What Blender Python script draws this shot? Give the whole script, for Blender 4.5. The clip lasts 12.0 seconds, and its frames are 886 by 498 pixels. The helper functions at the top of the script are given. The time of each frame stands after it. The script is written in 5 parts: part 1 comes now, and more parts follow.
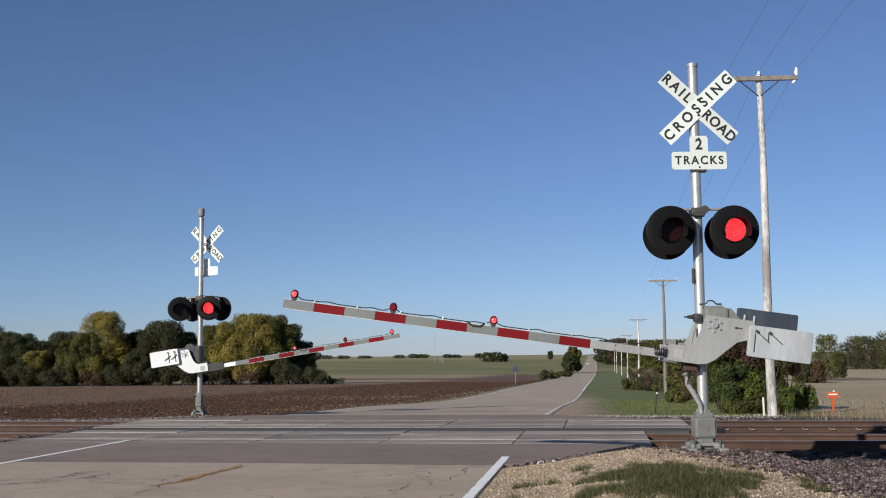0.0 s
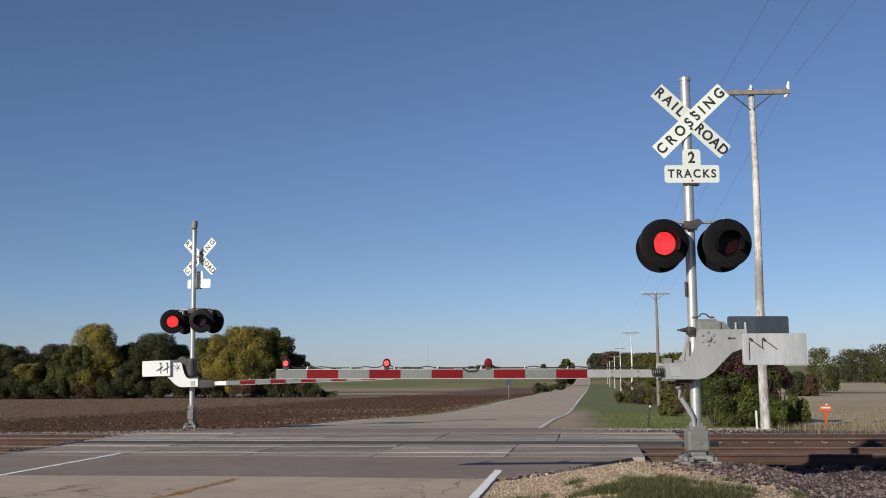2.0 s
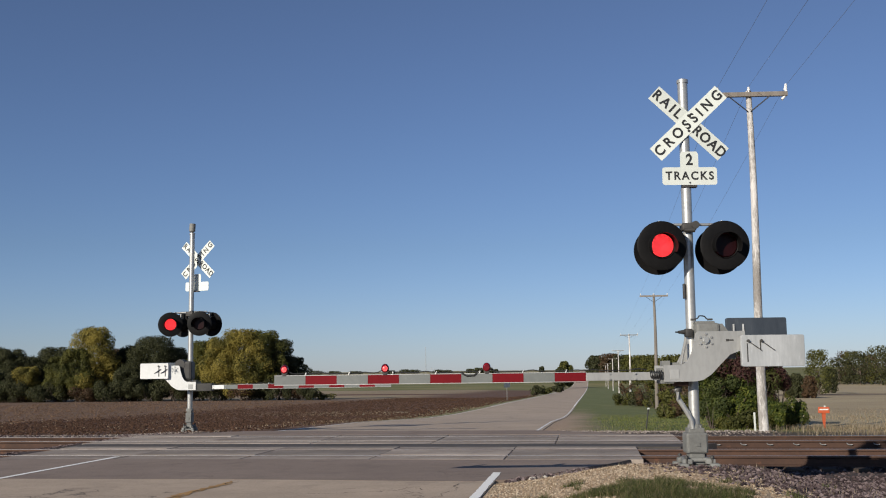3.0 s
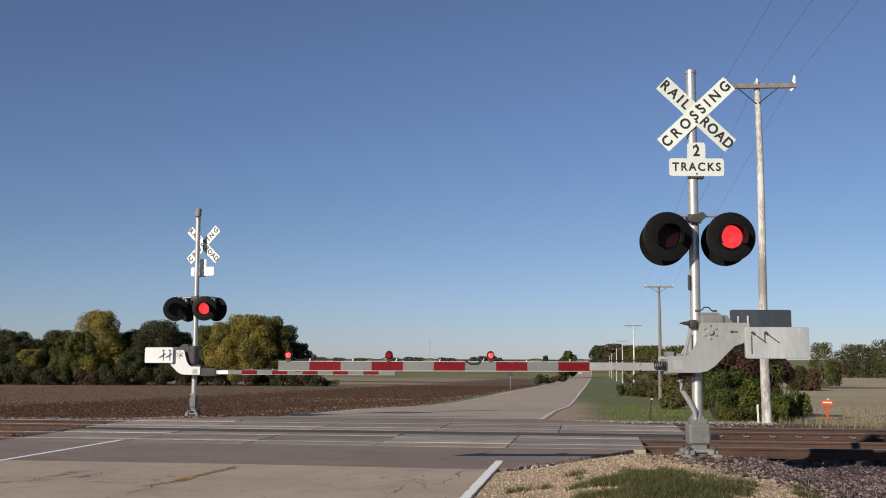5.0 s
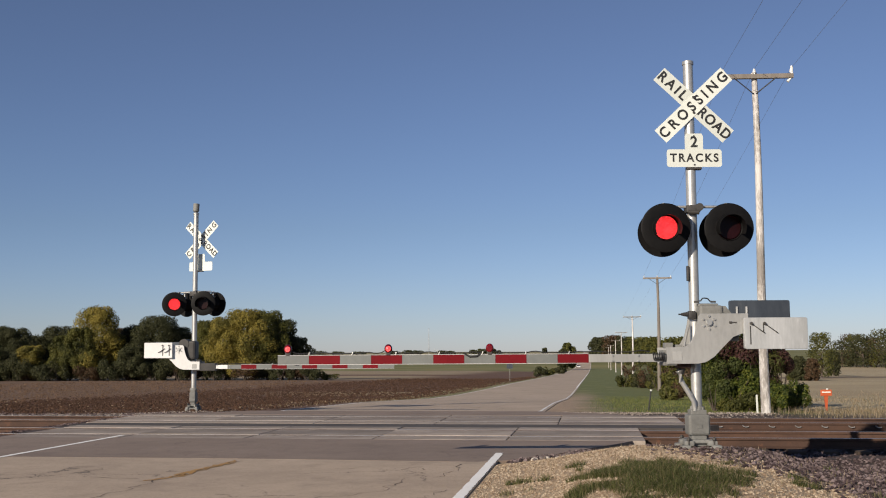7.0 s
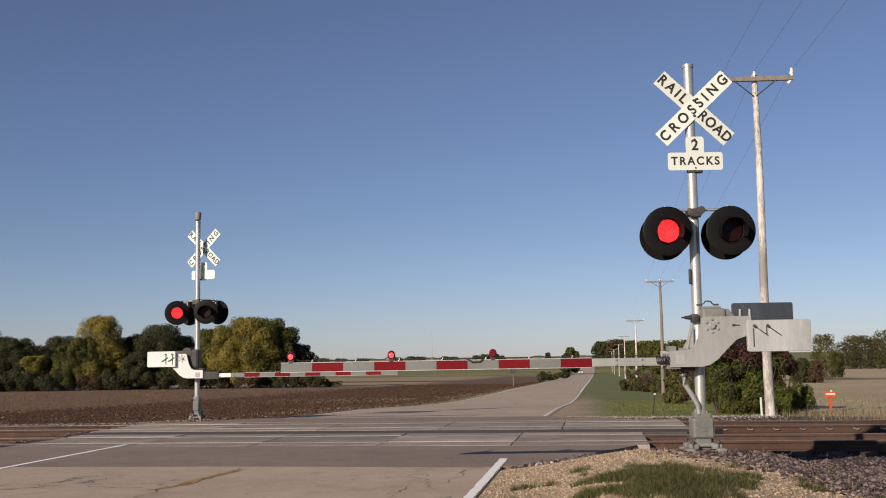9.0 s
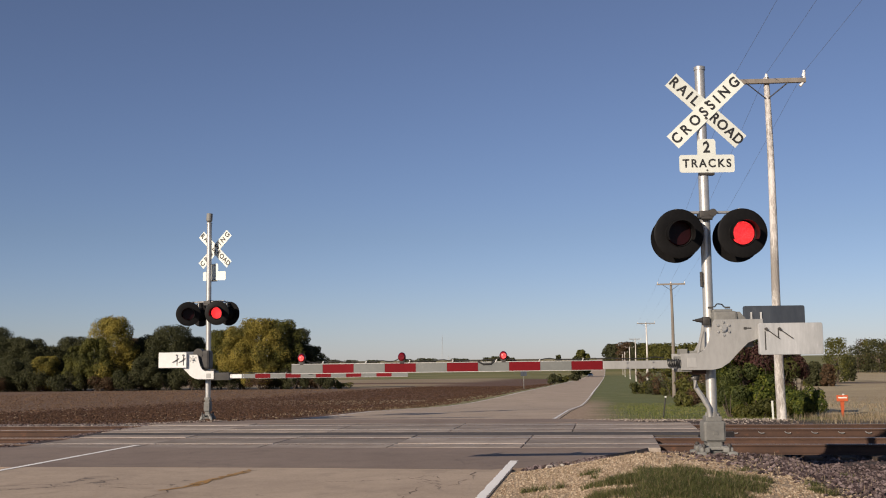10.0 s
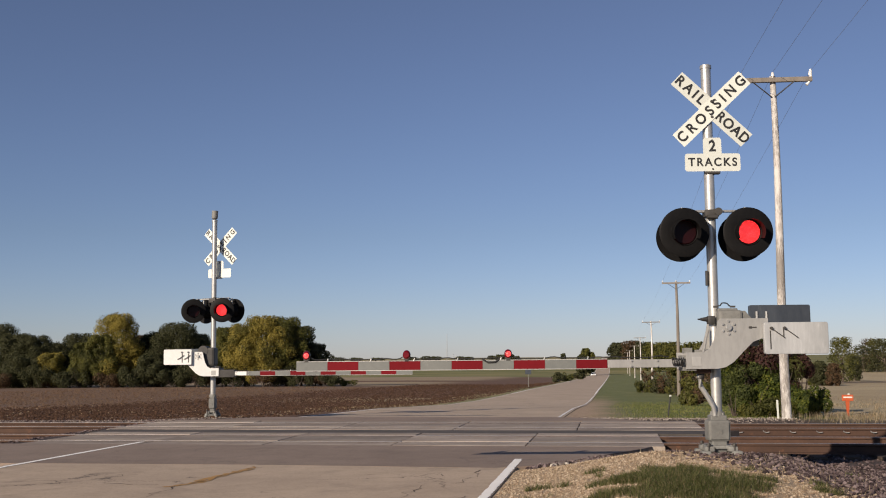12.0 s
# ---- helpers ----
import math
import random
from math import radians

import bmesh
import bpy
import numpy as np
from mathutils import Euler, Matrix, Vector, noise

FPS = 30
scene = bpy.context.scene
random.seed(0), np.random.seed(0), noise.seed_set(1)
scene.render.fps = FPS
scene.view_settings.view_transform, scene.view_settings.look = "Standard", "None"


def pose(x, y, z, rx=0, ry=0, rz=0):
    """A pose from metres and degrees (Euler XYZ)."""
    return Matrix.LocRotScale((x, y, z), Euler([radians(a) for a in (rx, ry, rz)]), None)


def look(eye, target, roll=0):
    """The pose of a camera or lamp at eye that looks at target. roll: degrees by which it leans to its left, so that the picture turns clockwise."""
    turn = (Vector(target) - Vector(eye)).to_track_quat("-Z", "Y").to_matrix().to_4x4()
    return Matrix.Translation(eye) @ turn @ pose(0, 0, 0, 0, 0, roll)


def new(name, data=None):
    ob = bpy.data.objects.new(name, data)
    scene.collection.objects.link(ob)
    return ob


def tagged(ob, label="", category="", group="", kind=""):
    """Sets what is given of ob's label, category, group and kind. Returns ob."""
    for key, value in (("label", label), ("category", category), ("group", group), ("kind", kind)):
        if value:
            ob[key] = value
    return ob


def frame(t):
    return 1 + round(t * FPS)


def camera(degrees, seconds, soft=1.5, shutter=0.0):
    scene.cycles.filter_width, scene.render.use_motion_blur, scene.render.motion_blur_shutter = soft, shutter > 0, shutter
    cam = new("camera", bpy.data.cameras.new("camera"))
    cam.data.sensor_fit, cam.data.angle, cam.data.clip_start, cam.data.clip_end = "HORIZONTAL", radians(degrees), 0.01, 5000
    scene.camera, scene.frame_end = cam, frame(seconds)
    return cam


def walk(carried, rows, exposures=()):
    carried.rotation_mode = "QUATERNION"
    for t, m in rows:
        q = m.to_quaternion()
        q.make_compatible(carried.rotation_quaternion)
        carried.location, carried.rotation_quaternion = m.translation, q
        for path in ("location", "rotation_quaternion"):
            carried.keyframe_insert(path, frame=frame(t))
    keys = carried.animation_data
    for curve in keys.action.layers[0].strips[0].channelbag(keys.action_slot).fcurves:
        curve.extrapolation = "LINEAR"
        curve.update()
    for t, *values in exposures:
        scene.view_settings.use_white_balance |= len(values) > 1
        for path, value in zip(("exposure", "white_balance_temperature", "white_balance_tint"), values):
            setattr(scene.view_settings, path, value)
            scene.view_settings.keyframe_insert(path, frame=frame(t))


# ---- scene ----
EYE = 1.5
cam = camera(46.8, 12.0, soft=1.08)
walk(cam, [
    (0.0, pose(0, 0, EYE, 95.977, 0.572, 0.221)),
    (0.5, pose(0, 0, EYE, 96.062, 0.192, 0.072)),
    (1.0, pose(0, 0, EYE, 96.267, 0.477, 0.143)),
    (1.5, pose(0, 0, EYE, 96.473, 0.080, 0.218)),
    (2.0, pose(0, 0, EYE, 96.690, 0.525, -0.165)),
    (2.5, pose(0, 0, EYE, 96.861, 0.609, -0.410)),
    (3.0, pose(0, 0, EYE, 96.827, 0.626, -0.263)),
    (5.0, pose(0, 0, EYE, 96.161, -0.131, -0.048)),
    (5.5, pose(0, 0, EYE, 95.836, 0.519, -0.075)),
    (6.0, pose(0, 0, EYE, 95.691, 0.265, -0.151)),
    (6.5, pose(0, 0, EYE, 95.640, 0.100, -0.000)),
    (7.0, pose(0, 0, EYE, 95.771, 0.335, -0.090)),
    (9.0, pose(0, 0, EYE, 96.098, 0.943, 0.085)),
    (9.5, pose(0, 0, EYE, 96.218, 0.773, 0.309)),
    (10.0, pose(0, 0, EYE, 96.213, 0.720, 0.666)),
    (10.5, pose(0, 0, EYE, 96.270, 0.164, 1.045)),
    (11.0, pose(0, 0, EYE, 96.195, 0.456, 1.019)),
    (11.5, pose(0, 0, EYE, 96.228, 0.583, 0.950)),
    (12.0, pose(0, 0, EYE, 96.105, 0.503, 0.928)),
], [(0.0, 0.08, 6130, 10), (2.5, 0.02, 6400, 10), (5.0, 0.05, 6620, 11), (7.0, 0.08, 6930, 13), (9.0, 0.08, 7180, 16), (12.0, 0.08, 7250, 16)])

# ---- sky and sun ----
SUN = Vector((-1.70, -2.20, 1.0)).normalized()
world = bpy.data.worlds.new("sky")
scene.world = world
world.use_nodes = True
wn = world.node_tree
sky = wn.nodes.new("ShaderNodeTexSky")
sky.sky_type, sky.sun_disc = "NISHITA", False
sky.sun_elevation, sky.sun_rotation = math.asin(SUN.z), math.atan2(SUN.x, SUN.y)
sky.air_density, sky.dust_density, sky.ozone_density = 1.0, 0.1, 3.0
tint = wn.nodes.new("ShaderNodeMix")
tint.data_type, tint.blend_type = "RGBA", "MULTIPLY"
tint.inputs[0].default_value = 1.0
coord = wn.nodes.new("ShaderNodeTexCoord")
split = wn.nodes.new("ShaderNodeSeparateXYZ")
wn.links.new(coord.outputs["Generated"], split.inputs[0])
haze = wn.nodes.new("ShaderNodeValToRGB")
wn.links.new(split.outputs[2], haze.inputs[0])
for e, (p, c) in zip((haze.color_ramp.elements[0], haze.color_ramp.elements[1], haze.color_ramp.elements.new(0.12), haze.color_ramp.elements.new(0.5)), ((0.0, (0.90, 1.08, 1.72, 1)), (1.0, (1.24, 1.10, 1.20, 1)), (0.12, (0.94, 1.01, 1.32, 1)), (0.5, (1.20, 1.08, 1.19, 1)))):
    e.position, e.color = p, c
wn.links.new(haze.outputs[0], tint.inputs[7])
wn.links.new(sky.outputs[0], tint.inputs[6])
wn.links.new(tint.outputs[2], wn.nodes["Background"].inputs[0])
wn.nodes["Background"].inputs[1].default_value = 0.060
lamp = bpy.data.lights.new("sun", "SUN")
lamp.energy, lamp.angle, lamp.color = 5.0, radians(0.5), (1.0, 0.925, 0.80)
sun = new("sun", lamp)
sun.matrix_world = look((0, 0, 60), Vector((0, 0, 60)) - SUN)

# ---- the road's own frame: a along it, b to its right ----
TURN = radians(8.4)
EA, EB = Vector((math.sin(TURN), math.cos(TURN), 0)), Vector((math.cos(TURN), -math.sin(TURN), 0))
LEFT, RIGHT, MID = -8.85, -1.34, -5.08
RAILS = (18.5, 20.0, 22.4, 23.9)


def W(a, b, z=0.0):
    v = EA * a + EB * b
    return Vector((v.x, v.y, z))


def ramp(x, x0, x1):
    t = min(1, max(0, (x - x0) / (x1 - x0)))
    return t * t * (3 - 2 * t)


SLOPE_A = (-400, 24.5, 29, 38, 55, 66, 83, 106, 165, 312, 400, 497, 650, 850, 1000, 1500, 3500)
SLOPE_Z = (0, 0, -0.13, -0.36, -0.97, -1.24, -1.51, -1.80, -2.70, -4.70, -5.65, -6.20, -4.40, 0.20, 0.9, 1.2, 4.0)
FIELD_A = (-400, 24.5, 29, 38, 55, 77, 110, 194, 382, 600, 1000, 1500, 3500)
FIELD_Z = (0, 0, -0.13, -0.32, -0.80, -1.26, -1.70, -3.0, -5.0, -5.0, -3.2, -1.6, 2.0)


def road_z(a):
    return float(np.interp(a, SLOPE_A, SLOPE_Z))


def ground_z(a, b):
    away = ramp(abs(b - MID), 9, 45)
    z = road_z(a) * (1 - away) + float(np.interp(a, FIELD_A, FIELD_Z)) * away - (0.012 if a < 14 else 0.03 if a < 25 else 0.016)
    bed = ramp(a, 16.0, 17.4) * (1 - ramp(a, 24.6, 26.5))
    bed *= 1 - ramp(b, -13.0, -11.3) * (1 - ramp(b, -10.4, -9.4))
    z -= 0.20 * bed
    z -= 0.21 * ramp(a, 12.6, 16.5) * (1 - ramp(a, 16.6, 17.5)) * ramp(b, 1.9, 3.4)
    z -= 0.30 * ramp(-b, 11.5, 15) * ramp(a, 25.5, 30)
    kerb = RIGHT + max(0.0, a - 14.2) * 0.56
    right = ramp(b, kerb, kerb + 1.9) * (1 - ramp(a, 14.15, 15.8))
    z += right * (0.25 - 0.22 * ramp(b, 1.6, 3.3)) * ramp(a, 5, 12)
    if a < 16:
        d = math.hypot((b - 0.62) / 1.2, (a - 10.1) / 1.6)
        z += 0.13 * max(0, 1 - d * d)
        z += 0.03 * noise.noise((a * 0.9, b * 0.9, 0)) * ramp(b, -1, 1)
    inside = ramp(b, LEFT, LEFT + 0.3) * (1 - ramp(b, RIGHT - 0.6, RIGHT - 0.3))
    if 14 < a < 26.5:
        inside = ramp(b, LEFT - 2.2, LEFT - 1.4) * (1 - ramp(b, RIGHT - 0.6, RIGHT - 0.3))
    z -= inside * 0.12
    if a > 26:
        z += 0.05 * noise.noise((a * 0.35, b * 0.35, 3)) * ramp(abs(b - MID), 4.5, 8) * (1 - ramp(a, 32, 40))
        z += (ramp(a, 500, 1500) * 3.5) * noise.noise((a * 0.002, b * 0.002, 7)) * ramp(abs(b - MID), 10, 200)
    return z


# ---- materials ----
class Nodes:
    def __init__(self, name):
        self.mat = bpy.data.materials.new(name)
        self.mat.use_nodes = True
        self.t = self.mat.node_tree
        self.bsdf = self.t.nodes["Principled BSDF"]

    def put(self, socket, value):
        if hasattr(value, "is_output"):
            self.t.links.new(value, socket)
        else:
            if hasattr(socket.default_value, "__len__") and len(socket.default_value) == 4 and len(value) == 3:
                value = (*value, 1)
            socket.default_value = value

    def n(self, kind, out=0, ins=(), **props):
        node = self.t.nodes.new("ShaderNode" + kind)
        for k, v in props.items():
            setattr(node, k, v)
        for k, v in dict(ins).items():
            self.put(node.inputs[k], v)
        return node.outputs[out]

    def noise(self, vec, scale, detail=5, rough=0.6, out=0):
        return self.n("TexNoise", out, {"Vector": vec, "Scale": scale, "Detail": detail, "Roughness": rough})

    def math(self, op, a, b=0.0, c=0.0):
        return self.n("Math", 0, {0: a, 1: b, 2: c}, operation=op)

    def step(self, x, lo, hi):
        return self.n("MapRange", 0, {"Value": x, "From Min": lo, "From Max": hi}, interpolation_type="SMOOTHSTEP")

    def mix(self, f, a, b):
        node = self.t.nodes.new("ShaderNodeMix")
        node.data_type = "RGBA"
        self.put(node.inputs[0], f)
        self.put(node.inputs[6], a)
        self.put(node.inputs[7], b)
        return node.outputs[2]

    def bump(self, h, strength, dist):
        self.put(self.bsdf.inputs["Normal"], self.n("Bump", 0, {"Height": h, "Strength": strength, "Distance": dist}))

    def base(self, c, rough=0.7, metal=0.0):
        self.put(self.bsdf.inputs["Base Color"], c)
        self.put(self.bsdf.inputs["Roughness"], rough)
        self.put(self.bsdf.inputs["Metallic"], metal)
        return self.mat


def surface(name, c1, c2, scale=6.0, rough=0.6, metal=0.0, bump=0.3, dist=0.004, wear=None, stretch=(1, 1, 1), vary=0.12, spec=0.5, tones=(0.32, 0.68)):
    """Two tones of one surface, grain and stains, with a little difference from piece to piece."""
    m = Nodes(name)
    vec = m.n("TexCoord", 3)
    vec = m.n("Mapping", 0, {"Vector": vec, "Scale": stretch})
    big = m.noise(vec, scale * 0.25, 3)
    fine = m.noise(vec, scale * 4, 6, 0.7)
    f = m.step(m.math("ADD", m.math("MULTIPLY", big, 0.6), m.math("MULTIPLY", fine, 0.4)), *tones)
    col = m.mix(f, c1, c2)
    if wear:
        col = m.mix(m.step(m.noise(vec, scale, 6, 0.75), 0.58, 0.72), col, wear)
    rnd = m.n("ObjectInfo", 5)
    k = m.math("ADD", 1 - vary, m.math("MULTIPLY", rnd, 2 * vary))
    col = m.n("Hue Saturation".replace(" ", ""), 0, {"Value": k, "Color": col})
    m.bump(fine, bump, dist)
    m.put(m.bsdf.inputs["Specular IOR Level"], spec)
    return m.base(col, m.math("ADD", rough - 0.08, m.math("MULTIPLY", fine, 0.16)), metal)


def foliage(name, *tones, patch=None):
    """Leaves, each of its own tone; patch = (scale, darker colour) painted in as shaded gaps and greener boughs."""
    m = Nodes(name)
    r = m.n("NewGeometry", 8)
    ramp_node = m.t.nodes.new("ShaderNodeValToRGB")
    m.put(ramp_node.inputs[0], r)
    el = ramp_node.color_ramp.elements
    while len(el) < len(tones):
        el.new(0.5)
    for i, c in enumerate(tones):
        el[i].position, el[i].color = i / (len(tones) - 1), (*c, 1)
    col = ramp_node.outputs[0]
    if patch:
        # noise patches of dark green put the shade between lobes into the colour
        gap_shade = m.step(m.noise(m.n("NewGeometry", 0), patch[0], 4, 0.65), 0.46, 0.60)
        col = m.mix(m.math("MULTIPLY", gap_shade, 0.65), col, patch[1])
    m.put(m.bsdf.inputs["Base Color"], col)
    m.put(m.bsdf.inputs["Roughness"], 0.6)
    m.put(m.bsdf.inputs["Specular IOR Level"], 0.25)
    tr = m.n("BsdfTranslucent", 0, {"Color": col})
    sh = m.n("MixShader", 0, {0: 0.35, 1: m.bsdf.outputs[0], 2: tr})
    m.put(m.t.nodes["Material Output"].inputs[0], sh)
    return m.mat


def grit(name, *tones):
    """Loose stones or clods, each of its own tone."""
    mat = foliage(name, *tones)
    t = mat.node_tree
    t.links.new(t.nodes["Principled BSDF"].outputs[0], t.nodes["Material Output"].inputs[0])
    t.nodes["Principled BSDF"].inputs["Roughness"].default_value = 0.9
    return mat


def ground_material():
    m = Nodes("ground")
    pos = m.n("NewGeometry", 0)
    a = m.n("VectorMath", 1, {0: pos, 1: EA}, operation="DOT_PRODUCT")
    b = m.n("VectorMath", 1, {0: pos, 1: EB}, operation="DOT_PRODUCT")
    wob = m.math("SUBTRACT", m.noise(pos, 0.12, 4), 0.5)
    wob2 = m.math("SUBTRACT", m.noise(pos, 1.3, 5), 0.5)
    aw = m.math("ADD", a, m.math("ADD", m.math("MULTIPLY", wob, 7.0), m.math("MULTIPLY", wob2, 1.6)))
    bw = m.math("ADD", b, m.math("ADD", m.math("MULTIPLY", wob, 2.5), m.math("MULTIPLY", wob2, 1.4)))
    n_clod = m.noise(pos, 2.6, 8, 0.75)
    n_fine = m.noise(pos, 14, 8, 0.7)
    n_wide = m.noise(pos, 0.05, 5, 0.6)
    soil = m.mix(m.step(n_clod, 0.35, 0.7), (0.076, 0.034, 0.017), (0.168, 0.079, 0.040))
    drift = m.noise(m.n("Mapping", 0, {"Vector": pos, "Scale": (0.35, 1.0, 1.0)}), 0.22, 6, 0.7)
    soil = m.mix(m.math("MULTIPLY", m.step(drift, 0.45, 0.62), 0.45), soil, (0.175, 0.090, 0.046))
    soil = m.mix(m.math("MULTIPLY", m.step(n_fine, 0.60, 0.70), 0.55), soil, (0.30, 0.22, 0.14))
    straw = m.mix(m.step(n_fine, 0.3, 0.7), (0.32, 0.245, 0.14), (0.52, 0.42, 0.255))
    straw = m.mix(m.math("MULTIPLY", m.step(n_wide, 0.45, 0.62), 0.5), straw, (0.30, 0.22, 0.13))
    grass = m.mix(m.step(n_fine, 0.3, 0.7), (0.080, 0.105, 0.022), (0.165, 0.175, 0.050))
    grass = m.mix(m.math("MULTIPLY", m.step(m.noise(pos, 0.5, 5), 0.5, 0.7), 0.6), grass, (0.27, 0.235, 0.10))
    rough = m.noise(m.n("Mapping", 0, {"Vector": pos, "Scale": (0.7, 1.0, 1.0)}), 0.022, 7, 0.7)
    meadow = m.mix(m.step(rough, 0.38, 0.62), (0.125, 0.135, 0.030), (0.225, 0.195, 0.066))
    gravel = m.mix(m.step(n_fine, 0.3, 0.7), (0.29, 0.205, 0.130), (0.44, 0.340, 0.230))
    ballast = m.mix(m.step(n_fine, 0.35, 0.65), (0.030, 0.020, 0.018), (0.085, 0.060, 0.054))
    # left of the road: ploughed soil, a straw strip, soil, then green slopes
    left = soil
    strip = m.math("MULTIPLY", m.step(aw, 74, 78), m.math("SUBTRACT", 1.0, m.step(aw, 86, 90)))
    left = m.mix(m.math("MULTIPLY", m.math("MULTIPLY", strip, m.step(b, -32, -18)), 0.7), left, straw)
    pale = m.mix(m.step(n_clod, 0.35, 0.65), (0.100, 0.052, 0.028), (0.205, 0.122, 0.070))
    pale = m.mix(m.math("MULTIPLY", m.step(n_fine, 0.52, 0.68), 0.5), pale, (0.26, 0.170, 0.103))
    pale = m.mix(m.math("MULTIPLY", m.step(drift, 0.46, 0.60), 0.4), pale, (0.115, 0.062, 0.034))
    left = m.mix(m.math("SUBTRACT", 1.0, m.step(bw, -36, -32)), left, pale)
    strip2 = m.math("MULTIPLY", m.step(aw, 165, 175), m.math("SUBTRACT", 1.0, m.step(bw, -42, -27)))
    left = m.mix(m.math("MULTIPLY", strip2, 0.6), left, straw)
    left = m.mix(m.math("MULTIPLY", m.step(aw, 228, 236), m.math("SUBTRACT", 1.0, m.step(aw, 250, 262))), left, soil)
    left = m.mix(m.step(aw, 360, 395), left, meadow)
    left = m.mix(m.math("MULTIPLY", m.step(aw, 1000, 1200), 0.4), left, straw)
    edge_l = m.math("MULTIPLY", m.step(bw, -11.6, -10.4), m.step(a, 34, 60))
    left = m.mix(edge_l, left, m.mix(m.step(n_clod, 0.45, 0.6), grass, straw))
    # right of the road: mown verge, bare shoulder, then a stubble field
    right = m.mix(m.step(m.math("SUBTRACT", bw, m.math("MULTIPLY", m.math("SUBTRACT", a, 28.0), 0.05)), 4.9, 6.4), grass, straw)
    shoulder = m.math("MULTIPLY", m.math("SUBTRACT", 1.0, m.step(bw, -1.1, 0.7)), m.math("SUBTRACT", 1.0, m.step(aw, 50, 85)))
    right = m.mix(shoulder, right, m.mix(m.step(n_fine, 0.4, 0.62), (0.30, 0.200, 0.130), (0.50, 0.370, 0.255)))
    fallow = m.math("MULTIPLY", m.step(aw, 140, 146), m.math("SUBTRACT", 1.0, m.step(aw, 166, 174)))
    right = m.mix(m.math("MULTIPLY", m.math("MULTIPLY", fallow, m.step(bw, 12, 18)), 0.75), right, (0.13, 0.085, 0.05))
    right = m.mix(m.step(aw, 420, 500), right, meadow)
    far = m.mix(m.step(b, MID - 0.01, MID + 0.01), left, right)
    far = m.mix(m.math("SUBTRACT", 1.0, m.step(aw, 25.5, 28.5)), far, ballast)
    near = m.mix(m.math("SUBTRACT", 1.0, m.step(m.math("SUBTRACT", bw, m.math("MULTIPLY", m.math("SUBTRACT", 13.5, a), 0.42)), 0.9, 1.8)), ballast, gravel)
    near = m.mix(m.math("SUBTRACT", 1.0, m.step(b, -9.7, -9.2)), near, m.mix(0.12, ballast, gravel))
    bed = m.step(aw, 15.2, 16.2)
    near = m.mix(bed, near, ballast)
    col = m.mix(m.step(a, 22.0, 22.2), near, far)
    h = m.math("ADD", m.math("MULTIPLY", n_clod, 1.0), m.math("MULTIPLY", n_fine, 0.35))
    m.bump(h, 0.7, 0.07)
    return m.base(col, 0.95)


def road_material(name, c1, c2, crack):
    m = Nodes(name)
    pos = m.n("NewGeometry", 0)
    big = m.noise(pos, 0.35, 5)
    mid = m.noise(pos, 3.0, 6, 0.7)
    fine = m.noise(pos, 60, 4, 0.7)
    col = m.mix(m.step(m.math("ADD", m.math("MULTIPLY", big, 0.6), m.math("MULTIPLY", mid, 0.4)), 0.35, 0.65), c1, c2)
    speck = m.noise(pos, 22, 5, 0.75)
    col = m.mix(m.math("MULTIPLY", m.step(fine, 0.5, 0.75), 0.35), col, [x * 1.4 for x in c2])
    col = m.mix(m.math("MULTIPLY", m.step(speck, 0.5, 0.66), 0.45), col, [x * 0.62 for x in c1])
    blot = m.noise(pos, 1.1, 4, 0.65)
    col = m.mix(m.math("MULTIPLY", m.step(blot, 0.54, 0.68), 0.30), col, [x * 0.6 for x in c1])
    warp = m.n("VectorMath", 0, {0: pos, 1: m.n("VectorMath", 0, {0: m.noise(pos, 1.1, 6, 0.7, 1), 1: (1.6, 1.6, 0)}, operation="MULTIPLY")}, operation="ADD")
    cell = m.n("TexVoronoi", 0, {"Vector": warp, "Scale": 0.42}, feature="DISTANCE_TO_EDGE")
    line = m.math("SUBTRACT", 1.0, m.step(cell, 0.0, 0.010))
    line = m.math("MULTIPLY", line, m.step(m.noise(pos, 0.5, 3), 0.5, 0.6))
    col = m.mix(m.math("MULTIPLY", line, crack), col, (0.02, 0.017, 0.015))
    m.bump(m.math("SUBTRACT", fine, m.math("MULTIPLY", line, 2.0)), 0.35, 0.004)
    return m.base(col, 0.85)


GROUND = ground_material()
OLD_ROAD = road_material("weathered pavement", (0.395, 0.305, 0.226), (0.515, 0.402, 0.300), 0.9)
ASPHALT = road_material("asphalt", (0.215, 0.160, 0.126), (0.275, 0.208, 0.165), 0.35)
PANEL = surface("crossing panel", (0.215, 0.172, 0.140), (0.40, 0.335, 0.278), 3, 0.8, wear=(0.14, 0.112, 0.094), vary=0.22)
LINE = surface("white road paint", (0.86, 0.84, 0.80), (0.94, 0.92, 0.88), 8, 0.7, wear=(0.66, 0.61, 0.55))
YELLOW = surface("worn yellow paint", (0.46, 0.245, 0.065), (0.40, 0.24, 0.10), 5, 0.8, wear=(0.33, 0.24, 0.17))
RUST = surface("rusty rail steel", (0.046, 0.024, 0.017), (0.088, 0.045, 0.028), 5, 0.85, 0.0, wear=(0.125, 0.055, 0.030), bump=0.5)
TAR = surface("crack shadow and tar", (0.035, 0.026, 0.021), (0.12, 0.09, 0.07), 6, 0.9)
RAIL_HEAD = surface("polished rail head", (0.36, 0.34, 0.32), (0.50, 0.48, 0.46), 9, 0.36, 0.9)
INFILL = road_material("oily dark asphalt", (0.060, 0.050, 0.044), (0.095, 0.080, 0.070), 0.3)
